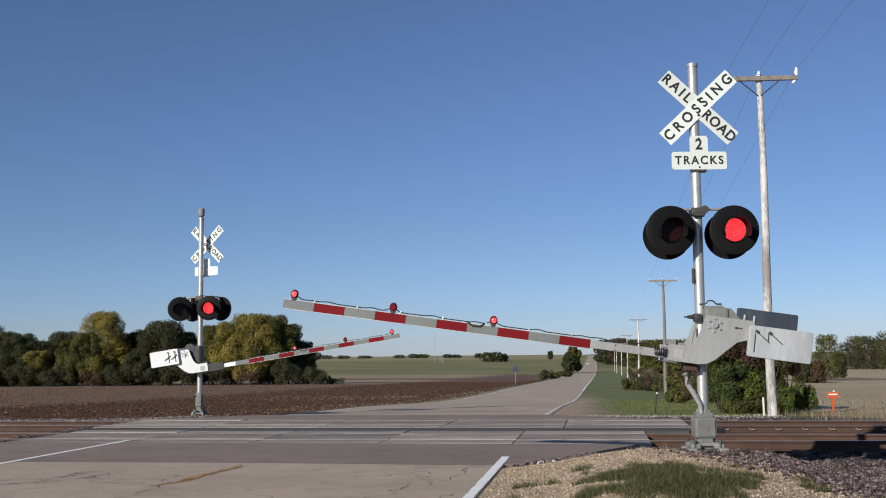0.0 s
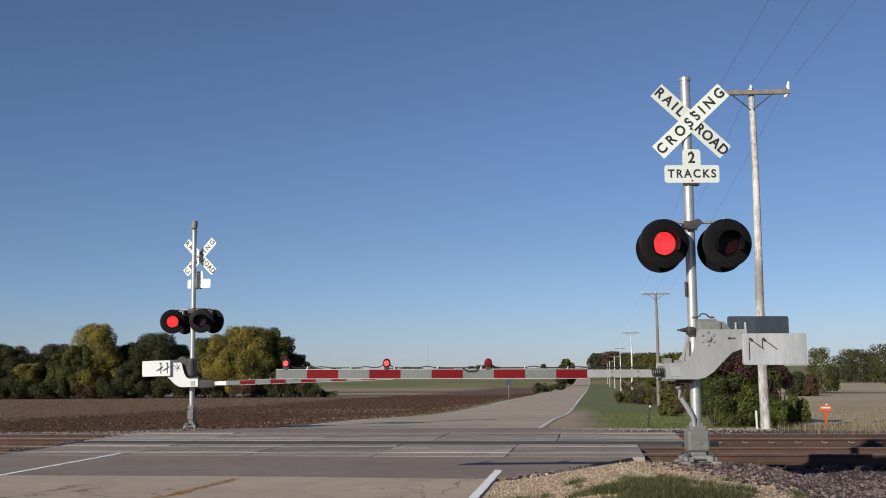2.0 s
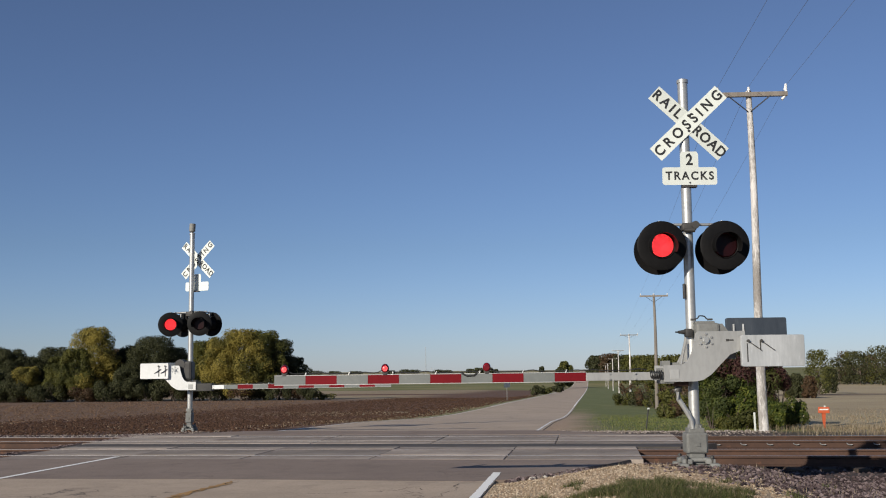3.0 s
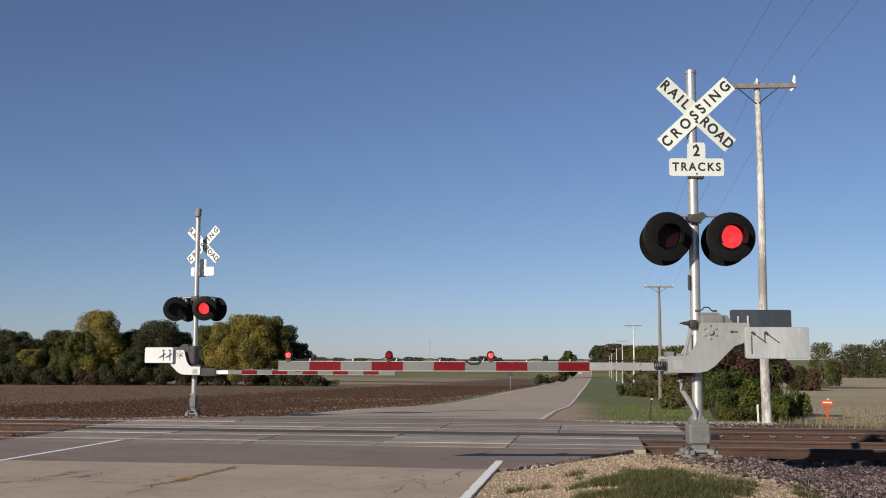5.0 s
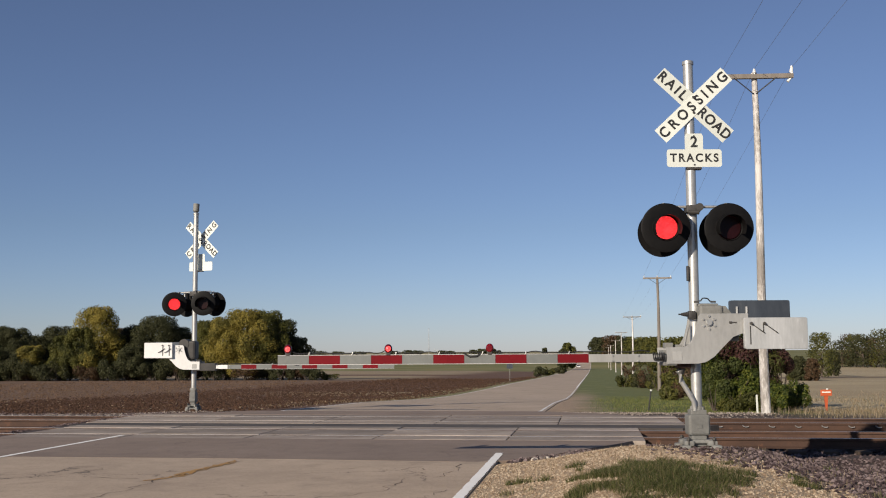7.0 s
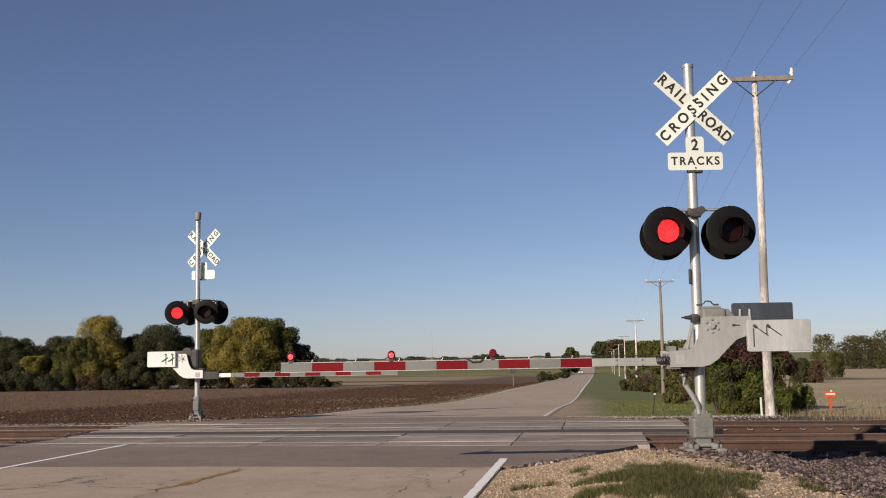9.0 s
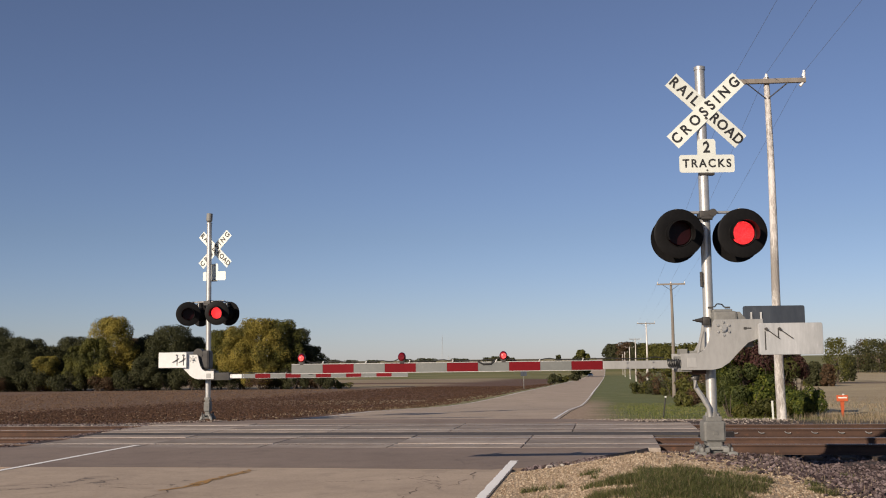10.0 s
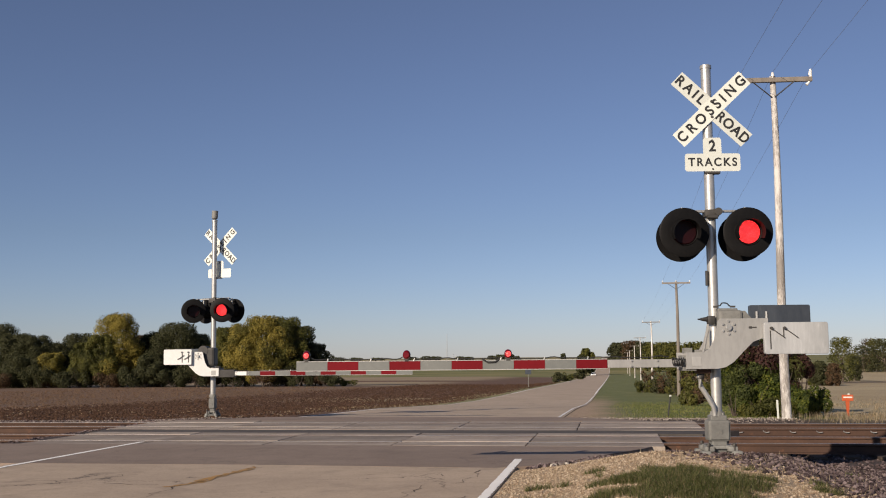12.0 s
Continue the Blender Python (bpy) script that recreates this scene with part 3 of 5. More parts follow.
def flasher(parent, x, y, z, yaw, phase=None):
    """One flashing-light unit: round black background, housing, hood and lens, facing local -y."""
    m = pose(x, y, z, 0, 0, yaw)
    bm = bmesh.new()
    lathe(bm, [(0.168, 0.0), (0.305, -0.004), (0.325, 0.004), (0.325, 0.014), (0.305, 0.012), (0.168, 0.010)], seg=48)
    unit = part("flashing_light", bm, BLACK, parent, "round black flashing light with hood", True, m)
    bm = bmesh.new()
    lathe(bm, [(0.168, 0.0), (0.176, 0.03), (0.165, 0.10), (0.12, 0.17), (0.05, 0.20), (0.0001, 0.205)], seg=32)
    lathe(bm, [(0.160, 0.004), (0.150, 0.09), (0.10, 0.155), (0.0001, 0.19)], seg=32)
    part("housing", bm, BLACK, unit, "", True)
    bm = bmesh.new()
    tilt = pose(0, 0, 0, 7, 0, 0)
    lathe(bm, [(0.170, -0.003), (0.172, -0.19), (0.176, -0.19), (0.175, -0.003)], tilt, 30, (-118, 118))
    part("hood", bm, BLACK, unit, "black visor hood", True)
    bm = bmesh.new()
    lathe(bm, [(0.163, -0.006), (0.172, -0.012), (0.180, -0.004), (0.170, 0.002)], seg=36)
    part("rim", bm, BLACK, unit, "", True)
    if phase is None:
        bm = bmesh.new()
        lathe(bm, [(0.0001, -0.004), (0.10, 0.0), (0.158, 0.008), (0.158, 0.014), (0.0001, 0.014)], seg=28)
        part("lens", bm, UNLIT, unit, "dark red lens", True)
    else:
        lens_parts(unit, Matrix(), 0.152, GLOW, False, phase)
    bm = bmesh.new()
    cyl(bm, (0, 0.12, 0.17), (0, 0.12, 0.34), 0.022)
    cyl(bm, (0, 0.12, 0.15), (0, 0.12, 0.19), 0.035)
    part("bracket", bm, GALV, unit, "", True)
    return unit


def crossbuck(parent, m, both=False):
    """Two crossed blades with their words."""
    L, H, ang = 1.255, 0.228, 43.5
    bm = bmesh.new()
    prism(bm, [(-L / 2, -H / 2), (L / 2, -H / 2), (L / 2, H / 2), (-L / 2, H / 2)], -0.002, 0.002)
    sign = part("crossbuck", bm, WHITE, parent, "white crossed-blade sign with black letters", False, m @ pose(0, 0.006, 0, 0, ang, 0))
    bm = bmesh.new()
    prism(bm, [(-L / 2, -H / 2), (L / 2, -H / 2), (L / 2, H / 2), (-L / 2, H / 2)], -0.002, 0.002)
    part("blade", bm, WHITE, sign, "front blade", False, pose(0, -0.006, 0, 0, -2 * ang, 0))
    for side in ((1, -1) if both else (1,)):
        flip = pose(0, 0, 0, 0, 0, 0 if side == 1 else 180)
        if side == 1:
            r0, r1 = Matrix(), pose(0, 0, 0, 0, -2 * ang, 0)
        else:
            r0, r1 = pose(0, 0, 0, 0, -2 * ang, 0), Matrix()
        y = -0.0055
        lettering("lettering", "RAIL", 0.19, r0 @ flip @ pose(-0.385, y if side == 1 else y - 0.006, 0), sign, 1.42)
        lettering("lettering", "ROAD", 0.19, r0 @ flip @ pose(0.372, y if side == 1 else y - 0.006, 0), sign, 1.12)
        lettering("lettering", "CROSSING", 0.19, r1 @ flip @ pose(0, y - 0.006 if side == 1 else y - 0.0, 0), sign, 1.58)
    for z in (0.105, -0.105):
        bm = bmesh.new()
        cyl(bm, (0, -0.02, z), (0, 0.02, z), 0.018, None, 8)
        part("bolt", bm, DARK, sign, "", False, pose(0, 0, 0, 0, -ang, 0))
    return sign


def tracks_plate(parent, m):
    """The plate that counts the tracks: an inverted T."""
    bm = bmesh.new()
    low = rounded(-0.368, -0.12, 0.368, 0.12, 0.035)
    pts = low[:5] + [(0.122, 0.12), (0.122, 0.30)] + [(0.122 - 0.02, 0.335), (-0.122 + 0.02, 0.335)] + [(-0.122, 0.30), (-0.122, 0.12)] + low[5:]
    prism(bm, pts, -0.002, 0.002)
    plate = part("track_count_plate", bm, WHITE, parent, "white plate reading 2 TRACKS in black", False, m)
    lettering("lettering", "2", 0.205, pose(0, -0.004, 0.215), plate)
    lettering("lettering", "TRACKS", 0.155, pose(0, -0.004, 0.0), plate, 1.3)
    for z in (0.30, -0.09):
        bm = bmesh.new()
        cyl(bm, (0, -0.01, z), (0, 0.01, z), 0.012, None, 8)
        part("bolt", bm, DARK, plate)
    bm = bmesh.new()
    bx(bm, (0, 0.05, -0.135), (0.2, 0.1, 0.03), 0.006)
    part("clamp", bm, DARK, plate)


def gate(parent, pivot, s, reach, stripe, bracket, near, weights, zc, plate, wide=0.815):
    """The pivoting gate: side plates, counterweights, striped arm, lamps and cable. s = 1: the arm points to -x."""
    base = pose(*pivot) @ pose(0, 0, 0, 0, -0.20 if near else 0.2, 0)
    k = 0.00734
    px = [(-76, -43), (-44, -43), (-34, -37), (-26, -23), (-21, -4), (-18, 12), (-14, 16), (70, 16), (70, -18), (58, -19), (42, -25), (24, -43), (8, -60), (-6, -69), (-20, -72), (-76, -72)]
    outline = [(s * x * k, z * k) for x, z in px]
    bm = bmesh.new()
    prism(bm, outline, -0.012, 0.012)
    bmesh.ops.bevel(bm, geom=bm.edges[:], offset=0.003, segments=1, affect="EDGES")
    arm = part("gate_arm", bm, plate, parent, "red and white striped crossing gate arm on grey side plates", False, base)
    MOVERS.append((arm, base, "gate", s if near else -1))
    bm = bmesh.new()
    prism(bm, outline, 0.55, 0.574)
    part("side_plate", bm, ALU, arm, "grey side plate")
    bm = bmesh.new()
    cyl(bm, (0, -0.05, 0), (0, 0.6, 0), 0.034, None, 12)
    cyl(bm, (0, -0.018, 0), (0, -0.03, 0), 0.05, None, 12)
    part("pivot_shaft", bm, GALV, arm, "", True)
    for i in range(6):
        t = radians(60 * i + 30)
        bm = bmesh.new()
        cyl(bm, (0.083 * math.cos(t), -0.03, 0.083 * math.sin(t)), (0.083 * math.cos(t), -0.01, 0.083 * math.sin(t)), 0.015, 0.019, 6)
        part("bolt", bm, GALV, arm)
    bm = bmesh.new()
    bx(bm, (s * 0.31, -0.014, 0.0), (0.10, 0.006, 0.016), 0.002)
    bx(bm, (s * 0.28, -0.016, 0.0), (0.035, 0.008, 0.03), 0.002)
    part("slot", bm, DARK, arm, "dark bolt slot")
    for y, x0, z0 in weights:
        bm = bmesh.new()
        prism(bm, [(s * x, z) for x, z in rounded(x0, z0, x0 + wide, z0 + 0.405, 0.025)], y - 0.035, y + 0.035)
        bmesh.ops.bevel(bm, geom=[e for e in bm.edges if abs(e.verts[0].co.y - e.verts[1].co.y) < 1e-4], offset=0.004, segments=1, affect="EDGES")
        part("counterweight", bm, (WEIGHT if near else plate) if y < 0 else SLATE, arm, "pale steel counterweight plate" if y < 0 else "dark steel counterweight plate")
        if y < 0:
            for j, xx in enumerate((x0 + 0.086, x0 + 0.255)):
                bm = bmesh.new()
                zz = z0 + 0.33
                run = 0.17 if near else 0.11
                drop = 0.0 if near else 0.10
                tube(bm, [(s * (xx - (0 if near else 0.06)), y - 0.05, zz - drop * 0.8), (s * (xx + run * 0.47), y - 0.056, zz - 0.06 - drop), (s * (xx + run), y - 0.05, zz - 0.125 - drop * 0.6)], 0.006 if near else 0.009, 6)
                cyl(bm, (s * xx, y - 0.03, zz), (s * xx, y - 0.07, zz), 0.020, None, 6)
                part("adjusting_rod", bm, DARK, arm, "thin dark adjusting rod")
                bm = bmesh.new()
                bx(bm, (s * (xx - 0.01), y - 0.0365, zz - (0.15 if j == 0 or not near else 0.06)), (0.014 if near else 0.024, 0.004, 0.24 if j == 0 or not near else 0.11))
                part("slot", bm, DARK, arm, "dark adjusting slot")
    if near:
        for xx in (0.53, 0.66):
            bm = bmesh.new()
            bx(bm, (s * xx, 0.55, 0.13), (0.022, 0.02, 0.20), 0.003)
            part("weight_stud", bm, ARM_EDGE, arm, "pale threaded stud")
    # inner end: hinge block, coils, then the striped boards
    h, y0 = 0.114, 0.02
    x_in = 0.57
    bm = bmesh.new()
    bx(bm, (-s * (x_in - (0.06 if near else -0.13)), y0 + 0.12, zc - 0.0), (0.18 if near else 0.54, 0.26, 0.20), 0.01)
    bx(bm, (-s * (x_in - 0.05), y0 + 0.06, zc + 0.16), (0.10, 0.16, 0.07), 0.006)
    bx(bm, (-s * (x_in - 0.18), y0 + 0.06, zc + 0.145), (0.09, 0.12, 0.05), 0.006)
    part("hinge_block", bm, CAST if near else DARK, arm, "breakaway hinge casting")
    bm = bmesh.new()
    bx(bm, (-s * 0.42, -0.014, zc + 0.02), (0.12, 0.006, 0.12), 0.002)
    part("cover_plate", bm, ALU, arm)
    edges = list(stripe)
    sx = -s
    for q in (0.31, 0.31, 0.64, 0.64):
        bm = bmesh.new()
        zz = zc + (0.035 if len(arm.children) % 2 else -0.035)
        cyl(bm, (sx * (edges[0] - q - 0.0), -0.022, zz), (sx * (edges[0] - q), 0.0, zz), 0.012, None, 8)
        part("bolt", bm, GALV, arm)
    bm = bmesh.new()
    x_st = x_in + (0.04 if near else 0.42)
    x_en = edges[0] - 0.003 if near else edges[0] - 0.36
    bx(bm, (sx * (x_st + x_en) / 2, y0, zc), (x_en - x_st, 0.05, h * 0.92), 0.006)
    if not near:
        grey = bmesh.new()
        bx(grey, (sx * (x_en + edges[0]) / 2, y0, zc), (edges[0] - x_en - 0.003, 0.048, h), 0.004)
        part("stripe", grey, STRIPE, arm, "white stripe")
    part("arm_adapter", bm, ALU if near else WHITE_PAINT, arm, "bare aluminium arm section")
    for i in range(len(edges) - 1):
        bm = bmesh.new()
        a, b = edges[i], edges[i + 1]
        bx(bm, (sx * (a + b) / 2, y0, zc), (b - a - 0.0015, 0.046, h))
        for zz in (zc - h / 2 - 0.004, zc + h / 2 + 0.003):
            bx(bm, (sx * (a + b) / 2, y0, zz), (b - a - 0.0015, 0.052, 0.007))
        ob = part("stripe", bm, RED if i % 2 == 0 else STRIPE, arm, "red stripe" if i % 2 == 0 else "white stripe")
        ob.data.materials.append(ARM_EDGE)
        for p in ob.data.polygons:
            if abs(p.center.z - zc) > h / 2 - 1e-4:
                p.material_index = 1
    if bracket:
        bm = bmesh.new()
        pts = []
        for i in range(70):
            t = i / 69
            pts.append((sx * (x_in + 0.02 + 0.15 * t), y0 - 0.05 + 0.03 * math.cos(t * 34), zc + 0.045 * math.sin(t * 34) + 0.02))
        tube(bm, pts, 0.009, 6)
        part("coiled_cable", bm, CABLE, arm, "coiled black cable", True)
    # lamps on the arm
    for j, x in enumerate(reach):
        z = zc + h / 2
        bm = bmesh.new()
        bx(bm, (sx * x, y0, z + 0.018), (0.07, 0.05, 0.05), 0.008)
        bx(bm, (sx * x, y0, z + 0.012), (0.05, 0.06, 0.03), 0.004)
        part("lamp_bracket", bm, DARK, arm, "dark lamp bracket")
        bm = bmesh.new()
        lathe(bm, [(0.0001, 0.050), (0.03, 0.044), (0.054, 0.026), (0.062, 0.0), (0.056, -0.026), (0.040, -0.044), (0.030, -0.046), (0.0001, -0.046)], pose(sx * x, y0, z + 0.080) @ Matrix.Diagonal((0.84, 0.84, 1.0, 1)), 20)
        part("arm_lamp", bm, RUBY, arm, "small round red gate lamp", True)
        # 0: tip, steady; 1: middle, with the left lens; 2: inner, with the right lens
        lens_parts(arm, pose(sx * x, y0 - 0.050, z + 0.081), 0.034, GLOW_SMALL, j == 0, 1 if j == 1 else 0, "arm_lamp_lens")
    bm = bmesh.new()
    pts = []
    n = 90
    x0, x1 = x_in + 0.2, reach[0]
    for i in range(n):
        x = x0 + (x1 - x0) * i / (n - 1)
        sag = 0.018 * math.sin(x * 9.0) + 0.012 * math.sin(x * 23.0)
        near_lamp = min(abs(x - q) for q in reach)
        pts.append((sx * x, y0 + 0.005, zc + h / 2 + 0.022 + 0.6 * max(0, sag) * min(1, near_lamp * 4) + 0.05 * math.exp(-(near_lamp / 0.07) ** 2)))
    tube(bm, pts, 0.0075, 6)
    part("lamp_cable", bm, CABLE, arm, "black cable along the arm", True)
    bm = bmesh.new()
    m = reach[2] + 0.22
    tube(bm, [(sx * (m - 0.11), y0 - 0.02, zc + h / 2 + 0.02), (sx * (m - 0.05), y0 - 0.03, zc + 0.035), (sx * (m + 0.04), y0 - 0.03, zc + 0.03), (sx * (m + 0.12), y0 - 0.02, zc + h / 2 + 0.02)], 0.012, 8)
    part("cable_loop", bm, CABLE, arm, "sagging black cable loop", True)
    for x in np.arange(edges[0] + 0.25, edges[-1] - 0.2, 0.56):
        bm = bmesh.new()
        bx(bm, (sx * x, y0, zc + h / 2 + 0.018), (0.014, 0.056, 0.045), 0.003, pose(0, 0, 0, 0, 20, 0))
        part("cable_clip", bm, GALV, arm)
    return arm


def mast(sig, height, radius, box):
    w = 1.0 if box else 0.6
    bm = bmesh.new()
    cyl(bm, (0, 0, 0.30), (0, 0, height - 0.05), radius, radius * 0.985, 28)
    part("pole", bm, GALV, sig, "galvanised steel pole", True)
    bm = bmesh.new()
    cyl(bm, (0, 0, height - 0.055), (0, 0, height - 0.01), radius * 1.12, radius * 1.12, 28)
    cyl(bm, (0, 0, height - 0.01), (0, 0, height), radius * 1.12, radius * 0.8, 28)
    part("pole_cap", bm, GALV, sig, "", True)
    # junction-box base on feet
    bm = bmesh.new()
    bx(bm, (0, 0, 0.315), (0.285 * w, 0.26, 0.27), 0.035)
    bx(bm, (0, 0, 0.12), (0.20 * w, 0.20, 0.16), 0.02)
    bx(bm, (0, 0, 0.475), (0.21 * w, 0.20, 0.07), 0.015)
    part("junction_box", bm, CAST, sig, "grey cast junction box base")
    bm = bmesh.new()
    bx(bm, (0, -0.134, 0.315), (0.235 * w, 0.016, 0.225), 0.007)
    bx(bm, (0, -0.146, 0.30), (0.06, 0.008, 0.05), 0.003)
    part("cover", bm, CAST, sig, "box cover")
    bm = bmesh.new()
    bx(bm, (0, 0, 0.105), (0.36 * w, 0.32, 0.05), 0.022)
    bx(bm, (0, 0, 0.02), (0.46 * w, 0.40, 0.03), 0.012)
    part("base_flange", bm, CAST, sig, "weathered cast base flange")
    for sx in (-1, 1):
        for sy in (-1, 1):
            bm = bmesh.new()
            bx(bm, (sx * 0.15 * w, sy * 0.14, 0.085), (0.13 * w, 0.11, 0.075), 0.028)
            bx(bm, (sx * 0.20 * w, sy * 0.17, 0.025), (0.13 * w, 0.12, 0.080), 0.028)
            bx(bm, (sx * 0.235 * w, sy * 0.19, -0.015), (0.10 * w, 0.10, 0.050), 0.018)
            part("foot", bm, CAST, sig, "rounded cast foot", True)
            bm = bmesh.new()
            cyl(bm, (sx * 0.165 * w, sy * 0.19, 0.03), (sx * 0.165 * w, sy * 0.19, 0.165), 0.013, None, 8)
            cyl(bm, (sx * 0.165 * w, sy * 0.19, 0.128), (sx * 0.165 * w, sy * 0.19, 0.155), 0.028, None, 6)
            part("anchor_bolt", bm, DARK, sig, "dark anchor bolt and nut")
    bm = bmesh.new()
    for sx in (-1, 1):
        cyl(bm, (sx * 0.075, -0.02, 0.50), (sx * 0.075, -0.02, 0.55), 0.02, None, 8)
        cyl(bm, (sx * 0.06, -0.07, 0.50), (sx * 0.06, -0.07, 0.54), 0.016, None, 6)
    cyl(bm, (0, 0, 0.50), (0, 0, 0.56), radius + 0.035, radius + 0.01, 20)
    part("collar", bm, CAST, sig, "pole collar")


def crossarm(sig, z, half, yaw):
    m = pose(0, 0, z, 0, 0, yaw)
    bm = bmesh.new()
    cyl(bm, (-half, -0.05, 0), (half, -0.05, 0), 0.019, None, 10)
    cyl(bm, (-half, 0.09, 0.02), (half, 0.09, 0.02), 0.019, None, 10)
    for x in (-half, half):
        cyl(bm, (x, -0.16, 0), (x, 0.18, 0), 0.017, None, 8)
    arm = part("light_crossarm", bm, GALV, sig, "pipe crossarm for the lights", True, m)
    bm = bmesh.new()
    bx(bm, (0.0, -0.02, -0.03), (0.19, 0.19, 0.10), 0.02)
    cyl(bm, (0.08, -0.13, -0.01), (0.08, 0.1, -0.01), 0.052, None, 14)
    cyl(bm, (-0.07, -0.11, -0.08), (0.07, -0.11, -0.08), 0.03, None, 10)
    part("crossarm_clamp", bm, DARK, arm, "dark cast clamp", True)


def near_signal():
    sig = thing("crossing_signal", pose(3.355, 13.6, 0.225, 0, 0.20, 0), "galvanised level crossing signal with red flashing lights and lowered gate", "crossing signal", "crossing signals")
    mast(sig, 5.2, 0.068, True)
    crossbuck(sig, pose(0.043, -0.085, 4.57))
    tracks_plate(sig, pose(0.034, -0.085, 3.845))
    crossarm(sig, 3.19, 0.41, 0)
    for x, ph in ((-0.412, 1), (0.418, 0)):
        flasher(sig, x, -0.28, 2.885, 0, ph)
        flasher(sig, x + 0.035, 0.16, 2.862, 180)
    gate(sig, (0.108, -0.30, 1.64), 1, (5.454, 4.155, 2.842), [1.567 + 0.4015 * i for i in range(11)], True, True, ((-0.06, 0.434, -0.345), (0.60, 0.44, -0.09)), -0.451, ALU)
    # gate mechanism between the side plates
    bm = bmesh.new()
    bx(bm, (0.165, 0.0, 1.62), (0.31, 0.46, 0.50), 0.035)
    bx(bm, (0.14, -0.02, 1.875), (0.26, 0.34, 0.04), 0.015)
    prism(bm, [(0.31, 1.86), (0.36, 1.86), (0.52, 1.66), (0.52, 1.40), (0.31, 1.40)], -0.2, 0.2)
    part("gate_mechanism", bm, CAST, sig, "grey gate motor housing")
    for x in (-0.02, 0.2):
        bm = bmesh.new()
        bx(bm, (x, -0.2, 1.915), (0.07, 0.02, 0.025), 0.004)
        part("latch", bm, DARK, sig)
    bm = bmesh.new()
    pts = [(-0.03 + 0.24 * i / 10, -0.18, 1.915 + 0.05 * math.sin(math.pi * i / 10) * (1 if 3 < i < 8 else 0.35)) for i in range(11)]
    tube(bm, pts, 0.009, 6)
    part("mechanism_cable", bm, CABLE, sig, "black cable over the housing", True)
    bm = bmesh.new()
    bx(bm, (-0.06, -0.09, 1.745), (0.10, 0.10, 0.11), 0.02)
    cyl(bm, (-0.12, -0.10, 1.755), (-0.20, -0.12, 1.755), 0.032, 0.018, 10)
    cyl(bm, (-0.20, -0.12, 1.755), (-0.24, -0.13, 1.755), 0.010, None, 8)
    part("alarm_bracket", bm, DARK, sig, "dark pole bracket with a stub", True)
    bm = bmesh.new()
    tube(bm, [(-0.20, -0.2, 1.28), (-0.14, -0.14, 1.50), (-0.09, -0.08, 1.62)], 0.014, 6)
    tube(bm, [(-0.24, -0.2, 1.26), (-0.17, -0.14, 1.34), (-0.08, -0.08, 1.36)], 0.012, 6)
    part("arm_stay", bm, GALV, sig, "thin steel stay")
    bm = bmesh.new()
    tube(bm, [(-0.20, -0.12, 1.12), (-0.24, -0.11, 1.0), (-0.22, -0.10, 0.88), (-0.13, -0.09, 0.74), (-0.06, -0.09, 0.62), (-0.05, -0.08, 0.5)], 0.033, 10)
    part("conduit", bm, GALV, sig, "bent flexible conduit", True)
    bm = bmesh.new()
    tube(bm, [(-0.16, -0.10, 1.16), (-0.21, -0.11, 1.06), (-0.23, -0.11, 0.98)], 0.045, 10)
    part("conduit_elbow", bm, DARK, sig, "dark conduit elbow", True)
    bm = bmesh.new()
    bx(bm, (-0.19, -0.10, 1.12), (0.18, 0.2, 0.14), 0.02)
    part("conduit_box", bm, RUST, sig, "brown box under the arm")
    bm = bmesh.new()
    bx(bm, (-0.085, -0.04, 2.30), (0.03, 0.05, 0.20), 0.008)
    part("pole_clip", bm, DARK, sig)


def far_signal():
    sig = thing("crossing_signal", pose(-6.6, 27.5, 0.045, 0, -0.2, 0), "galvanised level crossing signal beyond the tracks with lowered gate", "crossing signal", "crossing signals")
    mast(sig, 5.26, 0.068, False)
    bm = bmesh.new()
    cyl(bm, (0.0, -0.02, 5.30), (0.01, -0.02, 5.50), 0.082, 0.082, 18)
    cyl(bm, (0.0, -0.02, 5.20), (0.0, -0.02, 5.27), 0.035, 0.03, 12)
    cyl(bm, (0.0, -0.02, 5.27), (0.0, -0.02, 5.30), 0.05, 0.082, 18)
    part("bell", bm, CAST, sig, "grey cylindrical bell on the pole top", True)
    yaw = -22
    back = pose(0, 0, 0, 0, 0, yaw)
    crossbuck(sig, back @ pose(0.02, 0.24, 4.545), both=True)
    plate = back @ pose(0.06, 0.16, 3.81, 0, 0, 180)
    tracks_plate(sig, plate)
    crossarm(sig, 3.10, 0.43, yaw)
    for x, ph, turn in ((-0.485, 1, 12), (0.43, 0, -1)):
        p = back @ Vector((x, -0.24, 2.785))
        flasher(sig, p.x, p.y, p.z, turn, ph)
        p = back @ Vector((x, 0.34, 2.785))
        flasher(sig, p.x, p.y, p.z, yaw + 180)
    gate(sig, (-0.33, -0.32, 1.57), -1, (5.5, 4.25, 2.9), [1.655 + 0.4005 * i for i in range(10)] + [5.69], False, False, ((-0.06, 0.15, -0.22), (0.60, 0.05, -0.2)), -0.46, WHITE_PAINT, 0.735)
    bm = bmesh.new()
    bx(bm, (-0.10, 0.0, 1.55), (0.36, 0.46, 0.50), 0.06)
    cyl(bm, (-0.22, -0.24, 1.72), (-0.22, 0.2, 1.72), 0.13, None, 18)
    # the dark colour covers a dark housing and the black shade beside the plate
    part("gate_mechanism", bm, DARK, sig, "grey gate motor housing")


near_signal()
far_signal()


